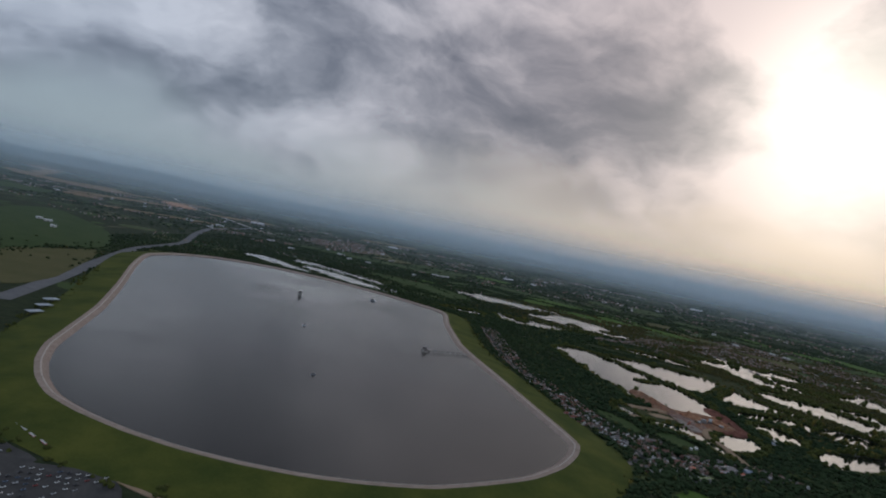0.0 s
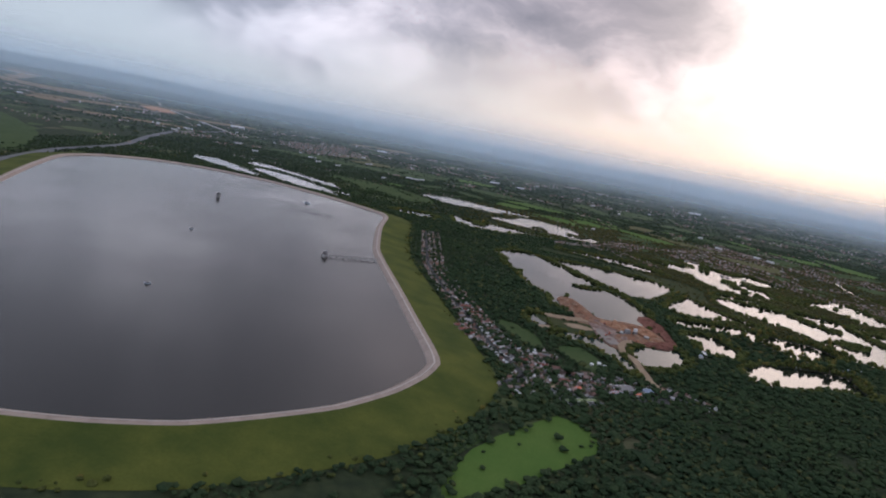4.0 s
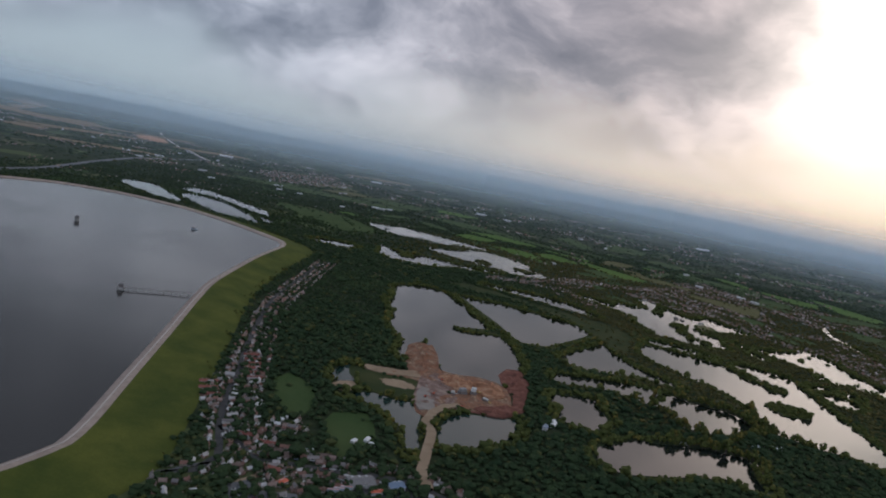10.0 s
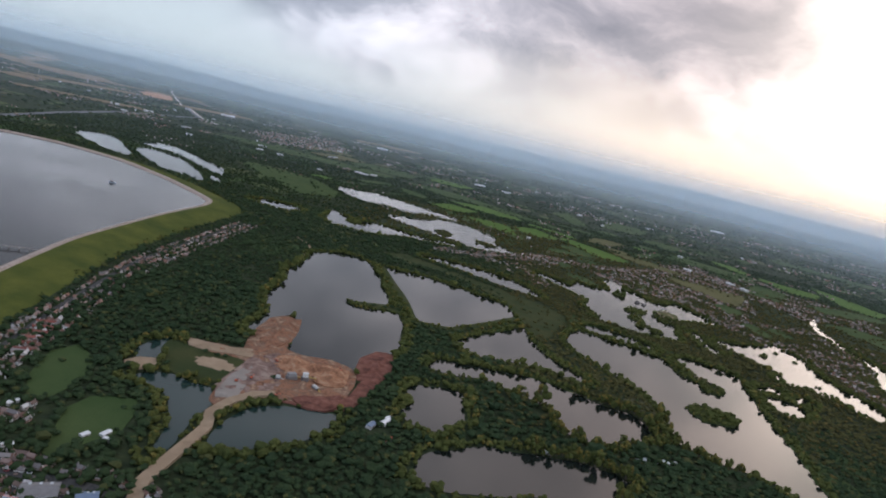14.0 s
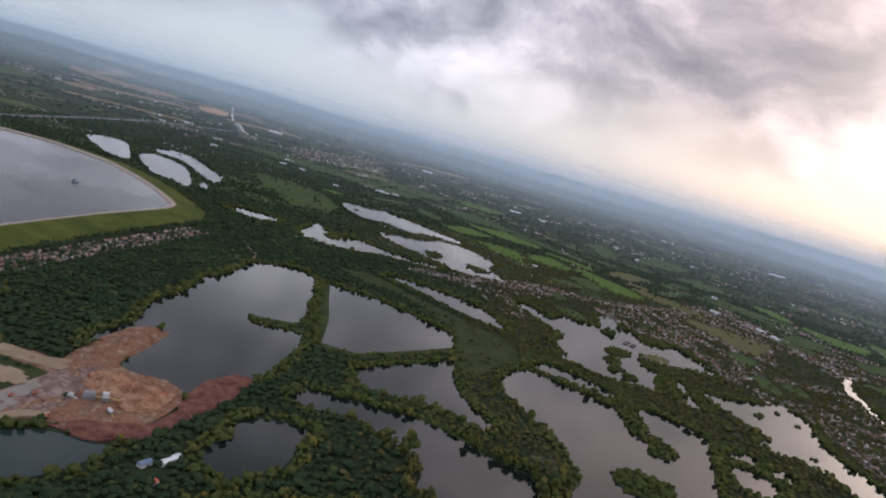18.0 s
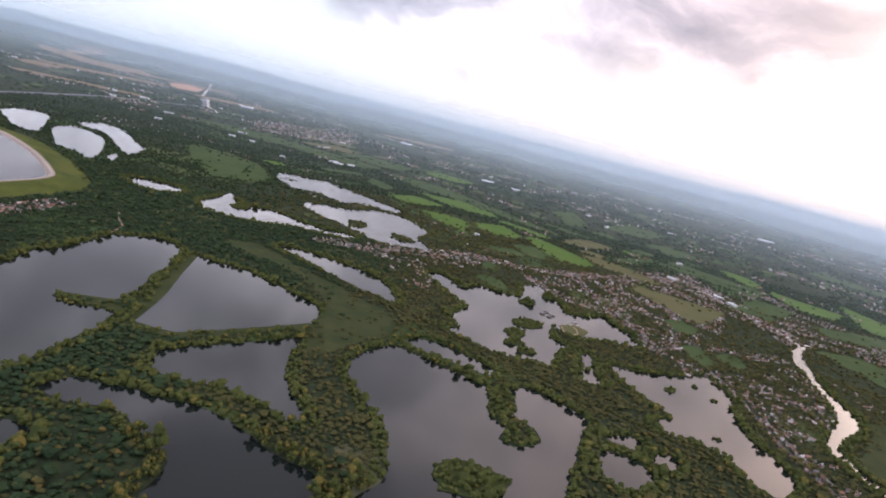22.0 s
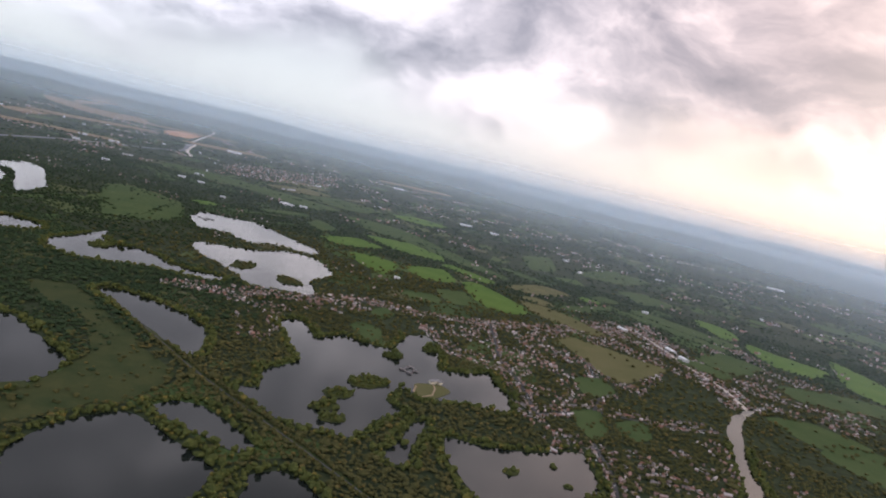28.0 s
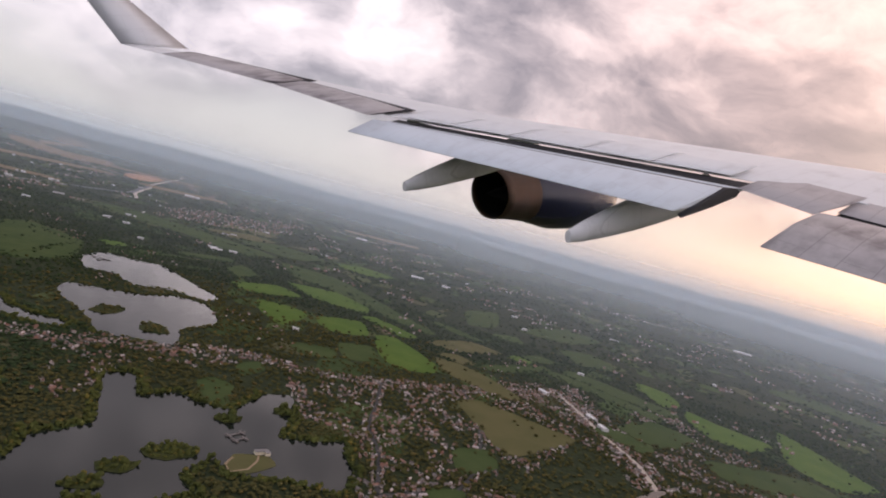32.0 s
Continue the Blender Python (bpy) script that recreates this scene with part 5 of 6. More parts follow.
# ---------------------------------------------------------------- single trees by the nearest lakes
def make_tree(seed):
    r = np.random.default_rng(seed)
    root = new("tree")
    bm = bmesh.new()
    tube(bm, 0.13, 0.07, 1.0, 0, 0, 0.45, 7)
    for _ in range(4):
        a = r.uniform(0, 360)
        tube(bm, 0.06, 0.025, 0.8, 0.25 * math.cos(radians(a)), 0.25 * math.sin(radians(a)), 0.95, 5, 0, 38, a)
    part("trunk", bm, BARK, root)
    verts, faces = [], []
    for c in range(13):
        a, far = r.uniform(0, 2 * np.pi), r.uniform(0.0, 0.72)
        size = r.uniform(0.22, 0.40)
        at = np.array((far * np.cos(a), far * np.sin(a), 0.55 + r.uniform(0, 1.0) * (1.15 - 0.7 * far)))
        faces.append(ICO_F + len(verts) * len(ICO_V))
        verts.append(ICO_V * (1 + r.uniform(-0.3, 0.25, (len(ICO_V), 1))) * size + at)
    crown = new("crown", big_mesh("crown", np.concatenate(verts), np.concatenate(faces), SHORE_LEAVES))
    crown.parent = root
    return tagged(root, "bushy green shore tree beside a lake", "tree", "shore trees")


TREE_MODELS = [make_tree(k) for k in range(4)]
for n, (x, y, size) in enumerate(LONE_TREES):
    m = Matrix.Translation((x, y, 0.15)) @ Matrix.Rotation(rng.uniform(0, 6.28), 4, "Z") @ Matrix.Diagonal((size, size, size * rng.uniform(0.9, 1.3), 1))
    if n < 4:
        TREE_MODELS[n].matrix_basis = m
    else:
        copy_thing(TREE_MODELS[n % 4], m @ Matrix.Diagonal((*(1 / s for s in TREE_MODELS[n % 4].scale), 1)))


# ---------------------------------------------------------------- things in the reservoir
def build_pier():
    root = tagged(new("pier"), "thin grey pier on legs with a platform at its end", "pier")
    root.matrix_basis = pose(35.5, 573, RES_Z + 1.4, 0, 0, 208)
    part("walkway", box(bmesh.new(), 44, 1.1, 0.25, 22, 0, 0), CONCRETE, root)
    for side in (-0.5, 0.5):
        rail = part("railing", box(bmesh.new(), 44, 0.06, 0.06, 22, side, 0.8), STEEL, root)
        bm = bmesh.new()
        for k in range(23):
            box(bm, 0.06, 0.06, 0.7, 2 * k, side, 0.45)
        part("baluster", bm, STEEL, rail)
    for k in range(8):
        bm = bmesh.new()
        for side in (-0.9, 0.9):
            tube(bm, 0.22, 0.22, 2.6, 4.5 + 5.2 * k, side, -1.2, 8)
        box(bm, 0.4, 2.4, 0.3, 4.5 + 5.2 * k, 0, -0.25)
        part("trestle", bm, CONCRETE, root)
    part("platform", box(bmesh.new(), 4.4, 5.0, 0.5, 45.5, 0, 0.1, bevel=0.08), CONCRETE, root)
    hut = part("hut", box(bmesh.new(), 2.6, 3.0, 2.0, 45.6, 0, 1.35, bevel=0.06), STEEL, root)
    part("hut_roof", box(bmesh.new(), 3.0, 3.4, 0.2, 45.6, 0, 2.45), GREY_ROOF, hut)
    for sx in (-1.8, 1.8):
        for sy in (-2.1, 2.1):
            part("pile", tube(bmesh.new(), 0.3, 0.3, 3.2, 45.5 + sx, sy, -1.5, 8), CONCRETE, root)


def build_tower(x, y, size, label):
    root = tagged(new("valve_tower"), label, "tower")
    root.matrix_basis = pose(x, y, RES_Z - 0.3) @ Matrix.Diagonal((size, size, size * 0.8, 1))
    part("shaft", tube(bmesh.new(), 1.5, 1.4, 3.0, 0, 0, 1.5, 14), CONCRETE, root)
    part("gallery", tube(bmesh.new(), 2.1, 2.1, 0.35, 0, 0, 3.1, 14), CONCRETE, root)
    house = part("valve_house", tube(bmesh.new(), 1.5, 1.5, 1.7, 0, 0, 4.1, 10), STEEL, root)
    part("cap", tube(bmesh.new(), 1.7, 0.3, 0.8, 0, 0, 5.3, 10), GREY_ROOF, house)
    rail = part("railing", bmesh.new(), STEEL, root)
    bm = bmesh.new()
    for k in range(10):
        a = math.tau * k / 10
        tube(bm, 0.05, 0.05, 0.9, 2.0 * math.cos(a), 2.0 * math.sin(a), 3.7, 5)
    bm.to_mesh(rail.data)
    bm.free()


def build_boat(x, y, turn, size, label):
    root = tagged(new("boat"), label, "boat")
    root.matrix_basis = pose(x, y, RES_Z - 0.05, 0, 0, turn) @ Matrix.Diagonal((size, size, size, 1))
    bm = bmesh.new()
    ring = [(-2, -0.8), (1, -0.8), (2.4, 0), (1, 0.8), (-2, 0.8)]
    low = [bm.verts.new((px * 0.85, py * 0.7, 0)) for px, py in ring]
    high = [bm.verts.new((px, py, 0.8)) for px, py in ring]
    bm.faces.new(low[::-1])
    bm.faces.new(high)
    for k in range(5):
        bm.faces.new((low[k], low[(k + 1) % 5], high[(k + 1) % 5], high[k]))
    part("hull", bm, SHEDS, root)
    part("cabin", box(bmesh.new(), 1.6, 1.1, 0.9, -0.3, 0, 1.2, bevel=0.1), STEEL, root)
    part("mast", tube(bmesh.new(), 0.05, 0.03, 2.2, -0.9, 0, 2.1, 6), STEEL, root)


build_pier()
build_tower(-160, 733, 1.25, "dark grey valve tower standing in the reservoir")
build_boat(-85, 815, 20, 1.5, "moored work boat on the reservoir")
build_boat(-112, 556, 70, 0.9, "small moored boat on the reservoir")
build_boat(-69, 400, 40, 0.8, "small moored boat on the reservoir")


# ---------------------------------------------------------------- sheds, yards and vehicles
def build_shed(x, y, length, width, height, turn, roof, label, stripes=False):
    root = tagged(new("shed"), label, "shed")
    root.matrix_basis = pose(x, y, 0, 0, 0, turn)
    part("wall", box(bmesh.new(), length, width, height, 0, 0, height / 2), SHEDS, root)
    bm = bmesh.new()
    a, b, h = length / 2 + 0.15, width / 2 + 0.15, height
    v = [bm.verts.new(q) for q in ((-a, -b, h), (a, -b, h), (a, 0, h + width * 0.16), (-a, 0, h + width * 0.16), (-a, b, h), (a, b, h))]
    bm.faces.new((v[0], v[1], v[2], v[3]))
    bm.faces.new((v[3], v[2], v[5], v[4]))
    bm.faces.new((v[1], v[5], v[2]))
    bm.faces.new((v[0], v[3], v[4]))
    bm.faces.new((v[0], v[4], v[5], v[1]))
    sheet = part("roof", bm, roof, root)
    for k in range(3):
        part("roof_light", box(bmesh.new(), length * 0.08, width * 0.28, 0.06, (k - 1) * length * 0.28, width * 0.24, h + width * 0.16 * 0.52 + 0.05), GLASSHOUSE, sheet)
    part("shutter_door", box(bmesh.new(), min(1.6, length * 0.3), 0.08, height * 0.7, 0, -width / 2 - 0.03, height * 0.35), STEEL, root)
    return root


build_shed(191, 387, 10, 7, 1.9, 30, GREY_ROOF, "large grey depot shed beside the village")
build_shed(204, 390, 6, 5, 1.9, 30, BLUE_ROOF, "blue-roofed depot shed beside the village")
build_shed(198, 383, 4.5, 2.2, 1.5, 30, ORANGE, "low shed with an orange-red roof")
build_shed(273, 491, 9, 2.6, 1.4, 78, SHEDS, "long pale shed in the woods beside a lake")
build_shed(268, 484, 5, 2.6, 1.4, 78, BLUE_ROOF, "blue-roofed shed in the woods beside a lake")
build_shed(277, 476, 4, 2.4, 1.4, 70, ORANGE, "small shed with a reddish roof")
for k, (x, y) in enumerate(((392, 526), (397, 530), (403, 531), (408, 532), (411, 528))):
    build_shed(x, y, 6.5, 1.5, 0.9, 35, GLASSHOUSE, "pale glasshouse among trees between the lakes")
for x, y, l in ((181, 420, 3), (186, 424, 4), (189, 421, 3), (148, 426, 4.5), (166, 403, 4), (134, 435, 3.4), (346, 506, 4), (152, 395, 4)):
    build_shed(x, y, l, 1.8, 1.1, rng.uniform(0, 90), SHEDS, "small white-roofed outbuilding among trees")
for x, y, l, w, turn in ((-13, 1521, 20, 6, 40), (2, 1549, 14, 5, 40), (599, 1292, 13, 6, -40), (655, 1250, 14, 6, -55), (668, 1225, 12, 6, -55), (-27, 1530, 16, 6, 40), (195, 2012, 30, 10, 20), (1020, 2600, 50, 12, 10), (-713, 2329, 45, 14, 30), (-236, 2638, 40, 12, 30), (-650, 1004, 9, 5, 20), (-627, 991, 12, 4, 35), (-579, 930, 8, 4, 10), (-709, 1720, 18, 6, 30), (-610, 1610, 15, 5, 40), (-633, 1741, 22, 6, 25), (-356, 1442, 13, 5, 30), (-185, 1495, 12, 4, 30), (-230, 1497, 14, 5, 55), (-69, 1404, 9, 4, 40), (335, 1195, 7, 3, 20), (628, 1469, 9, 4, 10), (507, 1719, 13, 5, 70), (273, 1994, 20, 7, 20)):
    build_shed(x, y, l, w, 3.0, turn, SHEDS, "long pale warehouse with a shallow roof")
for cx, cy, spread, count in ((-760, 2050, 170, 5), (-1150, 1900, 200, 5), (-420, 1620, 110, 4), (-120, 1900, 160, 4), (330, 2250, 220, 4), (760, 1900, 170, 3)):
    for _ in range(count):
        build_shed(cx + rng.normal(0, spread), cy + rng.normal(0, spread * 0.6), rng.uniform(5, 20), rng.uniform(3, 7), 2.4, rng.uniform(0, 180), GREY_ROOF if rng.uniform() < 0.4 else SHEDS, "long pale warehouse with a shallow roof")


def make_terrace():
    """A row of small houses under one long roof."""
    root = new("terrace")
    (wv, wf), (rv, rf) = house_arrays(8.4, 1.6, 1.1, 0.7)
    new("wall", mesh_from("wall", wv.tolist(), wf.tolist(), HOUSE_WALL)).parent = root
    roof = new("roof", mesh_from("roof", np.concatenate([rv, rv - (0, 0, 0.1)]).tolist(), rf.tolist() + [tuple(i + 6 for i in f[::-1]) for f in rf.tolist()] + [(0, 6, 7, 1), (1, 7, 8, 2), (2, 8, 11, 5), (5, 11, 10, 4), (4, 10, 9, 3), (3, 9, 6, 0)], RED_TILES))
    roof.parent = root
    for k in range(4):
        part("chimney", box(bmesh.new(), 0.28, 0.22, 0.6, -3.0 + 2.0 * k, 0.0, 1.95), HOUSE_WALL, roof)
        part("door", box(bmesh.new(), 0.26, 0.06, 0.56, -3.3 + 2.1 * k, -0.82, 0.28), DOOR, root)
        part("window", box(bmesh.new(), 0.36, 0.05, 0.34, -2.6 + 2.1 * k, -0.82, 0.75), PANE, root)
    return tagged(root, "row of terraced houses with a red tiled roof", "terraced houses", "terraces")


RED_TILES = mat_varied("red_roof_tiles", [(0.26, 0.085, 0.065), (0.22, 0.075, 0.06), (0.30, 0.11, 0.085)], 0.8, 0.3, per_island=False)
GREEN_ROOF = mat_varied("yellow_green_sheet_roof", [(0.22, 0.27, 0.12)], 0.6, 0.3)
terrace = make_terrace()
for k, (x, y, turn) in enumerate(((107, 493, 24), (110, 487, 24), (112, 481, 24), (115, 475, 22), (118, 469, 22), (121, 463, 20), (104, 447, 28), (107, 440, 28), (111, 433, 26), (140, 404, 8), (150, 401, 6), (158, 383, -6))):
    if k:
        copy_thing(terrace, pose(x, y, 0.05, 0, 0, turn))
    else:
        terrace.matrix_basis = pose(x, y, 0.05, 0, 0, turn)
build_shed(160, 357, 9, 2.6, 1.5, 28, GREEN_ROOF, "low shed with a yellow-green roof in a yard")
build_shed(168, 361, 7, 2.4, 1.5, 28, GREEN_ROOF, "low shed with a yellow-green roof in a yard")
build_shed(165, 375, 3.6, 2.6, 1.5, 60, ORANGE, "small shed with an orange-red roof")


def build_plant():
    """The screening plant of the quarry."""
    for x, y, sx, sy, sz, turn in ((223, 506, 5.0, 3.0, 3.2, 40), (229, 508, 3.0, 2.4, 4.2, 40), (236, 503, 4.0, 1.6, 1.6, -30), (218, 502, 2.4, 2.0, 2.0, 10)):
        root = tagged(new("screening_plant"), "pale screening plant unit on the quarry floor", "plant")
        root.matrix_basis = pose(x, y, 0.8, 0, 0, turn)
        part("frame", box(bmesh.new(), sx, sy, sz * 0.5, 0, 0, sz * 0.25, bevel=0.08), STEEL, root)
        part("hopper", box(bmesh.new(), sx * 0.8, sy * 0.8, sz * 0.5, 0, 0, sz * 0.75, bevel=0.15), PLANT, root)
        part("conveyor", box(bmesh.new(), sx * 1.6, 0.5, 0.25, sx * 1.0, 0, sz * 0.55), PLANT, root).rotation_euler = (0, radians(14), 0)
    for x, y, turn in ((204, 488, 20), (208, 495, 80), (224, 485, 35), (240, 530, 130), (210, 520, 200), (196, 560, 75)):
        root = tagged(new("excavator"), "orange excavator working the sand", "excavator", "quarry machines")
        root.matrix_basis = pose(x, y, 1.0, 0, 0, turn)
        part("tracks", box(bmesh.new(), 1.5, 1.1, 0.35, 0, 0, 0.2, bevel=0.1), TYRE, root)
        part("body", box(bmesh.new(), 1.2, 0.95, 0.55, -0.1, 0, 0.68, bevel=0.08), ORANGE, root)
        part("cab", box(bmesh.new(), 0.5, 0.4, 0.5, 0.3, 0.25, 1.1, bevel=0.05), PANE, root)
        bm = bmesh.new()
        bmesh.ops.create_cube(bm, size=1, matrix=pose(0.95, -0.1, 1.2, 0, -35, 0) @ Matrix.Diagonal((1.3, 0.16, 0.2, 1)))
        bmesh.ops.create_cube(bm, size=1, matrix=pose(1.7, -0.1, 1.1, 0, 55, 0) @ Matrix.Diagonal((1.0, 0.13, 0.16, 1)))
        part("boom", bm, ORANGE, root)


build_plant()


def make_car():
    root = new("car")
    bm = box(bmesh.new(), 1.55, 0.66, 0.28, 0, 0, 0.27, bevel=0.06)
    part("body", bm, CAR_PAINT, root)
    part("cabin", box(bmesh.new(), 0.85, 0.58, 0.22, -0.08, 0, 0.52, bevel=0.08), PANE, root)
    for sx in (-0.5, 0.5):
        part("axle_wheels", tube(bmesh.new(), 0.13, 0.13, 0.68, sx, 0, 0.13, 8, 90), TYRE, root)
    return tagged(root, "parked car in a yard below the embankment", "car", "parked cars")


def make_coach():
    root = new("coach")
    part("body", box(bmesh.new(), 4.4, 1.0, 0.95, 0, 0, 0.62, bevel=0.08), COACH_PAINT, root)
    part("window_band", box(bmesh.new(), 4.2, 1.03, 0.32, 0, 0, 0.75), PANE, root)
    part("roof", box(bmesh.new(), 4.3, 0.9, 0.08, 0, 0, 1.12), SHEDS, root)
    for sx in (-1.4, 1.4):
        part("axle_wheels", tube(bmesh.new(), 0.2, 0.2, 1.02, sx, 0, 0.2, 8, 90), TYRE, root)
    return tagged(root, "red and white coach parked by the embankment", "coach", "parked coaches")


YARD = flat_sheet("yard", smooth_loop([(-176, 246), (-150, 232), (-128, 222), (-132, 205), (-180, 225)], 6.0, 0.6, 80), 0.22, ASPHALT, "worn grey yard below the embankment", "yard", skirt=0.4)
flat_sheet("yard", smooth_loop([(-146, 214), (-104, 222), (-90, 208), (-100, 190), (-140, 186)], 6.0, 0.6, 81), 0.26, ASPHALT, "grey car park full of cars", "yard", skirt=0.4)
flat_sheet("yard", smooth_loop([(186, 396), (214, 398), (214, 380), (184, 374), (180, 384)], 6.0, 0.6, 82), 0.24, ASPHALT, "grey depot yard", "yard", skirt=0.4)
flat_sheet("yard", smooth_loop([(152, 355), (147, 366), (153, 373), (160, 368), (172, 371), (176, 363), (160, 352)], 6.0, 0.5, 83), 0.21, GREY_ROAD, "pale grey yard with parked cars", "yard", skirt=0.4)
ribbon("lane", [(-185, 262), (-169, 257), (-142, 239), (-124, 229), (-106, 223), (-90, 216), (-60, 206), (-20, 205)], [2.4], 0.30, TRACK, "pale lane at the foot of the embankment", "road")
coach = make_coach()
for k, (x, y) in enumerate(((-159, 250), (-153, 246), (-147, 242), (-141, 238), (-134, 234))):
    m = pose(x, y, 0.3, 0, 0, -35)
    if k:
        copy_thing(coach, m)
    else:
        coach.matrix_basis = m
car = make_car()
spots = [(-140 + 3.0 * i + 1.2 * j, 192 + 4.2 * j + 0.5 * i, 60 + rng.normal(0, 6)) for j in range(6) for i in range(12) if rng.uniform() < 0.72]
spots += [(-170 + 4 * i, 238 - 2.2 * i, -35 + rng.normal(0, 8)) for i in range(8)] + [(188 + 2.2 * i, 378 + 0.9 * i, 110) for i in range(7)] + [(140 + 6 * i, 392 + 2 * (i % 3), 15) for i in range(8)] + [(150 + 1.6 * i, 362 + 2.4 * (i % 3), 30 + 4 * i) for i in range(9)]
first = True
for x, y, turn in spots:
    m = pose(x, y, 0.3, 0, 0, turn)
    if first:
        car.matrix_basis, first = m, False
    else:
        copy_thing(car, m)
trailer_at = [(183, 377), (185, 379), (187, 381)]
for x, y in trailer_at:
    root = tagged(new("trailer"), "white and orange striped lorry trailer in the depot yard", "trailer", "lorry trailers")
    root.matrix_basis = pose(x, y, 0.25, 0, 0, 10)
    part("box_body", box(bmesh.new(), 4.2, 1.0, 1.1, 0, 0, 0.95, bevel=0.04), SHEDS, root)
    part("stripe", box(bmesh.new(), 4.24, 0.35, 0.03, 0, 0, 1.52), ORANGE, root)
    part("axle_wheels", tube(bmesh.new(), 0.22, 0.22, 0.95, -1.3, 0, 0.22, 8, 90), TYRE, root)


# low shelters along the embankment by the motorway
for k, (x, y, turn) in enumerate(((-262, 418, 65), (-270, 440, 66), (-279, 462, 66))):
    root = tagged(new("canopy"), "pale open-sided canopy beside the embankment", "canopy")
    root.matrix_basis = pose(x, y, 0, 0, 0, turn)
    part("roof", box(bmesh.new(), 10, 6, 0.3, 0, 0, 2.4, bevel=0.1), SHEDS, root)
    for sx in (-4, 4):
        for sy in (-2.3, 2.3):
            part("post", tube(bmesh.new(), 0.12, 0.12, 2.3, sx, sy, 1.15, 6), STEEL, root)

# ---------------------------------------------------------------- the park on the castle-like peninsula
OPEN.append(smooth_loop([(470, 893), (484, 906), (494, 900), (489, 880), (480, 872)], 3.0, 0.4, 90))
flat_sheet("lawn", OPEN[-1], 0.42, DRY_GRASS, "yellow-green lawn on the lake peninsula", "lawn", skirt=0.3)
ribbon("path", [(472, 890), (474, 880), (481, 874), (486, 884), (484, 896), (480, 904)], [1.2], 0.50, TRACK, "pale looping path on the lawn", "path")
villa = tagged(new("villa"), "pale lakeside house with a grey roof on a lawn", "house")
villa.matrix_basis = pose(480, 906, 0.4, 0, 0, 55)
part("wall", box(bmesh.new(), 8, 3, 1.8, 0, 0, 0.9), PALE_WALL, villa)
part("wall", box(bmesh.new(), 3, 5, 1.8, 3, -1, 0.9), PALE_WALL, villa)
part("roof", box(bmesh.new(), 8.4, 3.4, 0.5, 0, 0, 2.0, bevel=0.2), GREY_ROOF, villa)
part("roof", box(bmesh.new(), 3.4, 5.4, 0.5, 3, -1, 2.03, bevel=0.2), GREY_ROOF, villa)


def jetty(x, y, turn, length, label):
    root = tagged(new("jetty"), label, "jetty")
    root.matrix_basis = pose(x, y, 0.2, 0, 0, turn)
    part("deck", box(bmesh.new(), length, 1.0, 0.2, 0, 0, 0.7), STEEL, root)
    for k in (-0.35, 0.35):
        part("pontoon", box(bmesh.new(), 1.4, 5.0, 0.8, length * k, 0, 0.5, bevel=0.1), STEEL, root)
    for k in (-0.45, 0.0, 0.45):
        part("post", tube(bmesh.new(), 0.14, 0.14, 2.4, length * k, 0, 0.8, 6), STEEL, root)


jetty(455, 916, 75, 15, "dark floating jetty out on the lake")
jetty(461, 912, 75, 11, "dark floating jetty out on the lake")
jetty(50, 1210, 20, 24, "dark wooden landing stage in the lake")
jetty(55, 1205, 110, 16, "dark wooden landing stage in the lake")


# ---------------------------------------------------------------- the airliner's wing, as it stands at the end of the flight
def mat_wing(name, base, dirt, rough=0.38, cover=0.48):
    """Grey-white aircraft paint with panel joints, streaks and grime."""
    mat, n, s, p = material(name, rough, spec=0.5)
    streak = n.noise(n.vmath("MULTIPLY", p, (0.8, 1.8, 1.0)), 1.3, 6, 0.6)
    blotch = n.noise(p, 0.5, 5, 0.6)
    joint = n.add("ShaderNodeTexBrick", {"Vector": p, "Color1": (1, 1, 1, 1), "Color2": (1, 1, 1, 1), "Mortar": (0, 0, 0, 1), "Scale": 0.45, "Mortar Size": 0.004}).outputs[1]
    colour = n.mix(n.math("MULTIPLY", n.ramp(streak, [(cover, 0.0), (cover + 0.22, 1.0)]), n.ramp(blotch, [(0.42, 0.0), (0.66, 0.7)])), base, dirt)
    n.put(s.inputs["Base Color"], n.mix(n.math("MULTIPLY", joint, 0.35), colour, dirt))
    n.put(s.inputs["Roughness"], n.math("MULTIPLY_ADD", blotch, 0.2, rough - 0.08))
    return mat


WING_PAINT = mat_wing("wing_paint", (0.80, 0.81, 0.82), (0.56, 0.55, 0.55))
FLAP_PAINT = mat_wing("flap_paint", (0.70, 0.76, 0.82), (0.50, 0.52, 0.55))
SOILED_PAINT = mat_wing("soiled_panel_paint", (0.50, 0.46, 0.46), (0.09, 0.07, 0.07), 0.5, 0.36)
# Near-black colour; on the slot plates it stands for shade in the gaps.
DARK_SLOT = mat_varied("dark_recess_fill", [(0.03, 0.03, 0.035)], 0.6, 0.3)
COWL = mat_varied("dark_blue_cowl_paint", [(0.020, 0.024, 0.060)], 0.25, 0.15, spec=0.6)
BRONZE, _n, _s, _p = material("bronzed_nozzle_metal", 0.5, 0.8, 0.4)
_n.put(_s.inputs["Base Color"], _n.mix(_n.noise(_p, 3.0, 5, 0.6), (0.12, 0.075, 0.055), (0.065, 0.05, 0.042)))
WINGLET = mat_wing("winglet_paint", (0.72, 0.72, 0.74), (0.5, 0.5, 0.5))
FAIRING = mat_wing("fairing_paint", (0.80, 0.80, 0.81), (0.44, 0.43, 0.43))


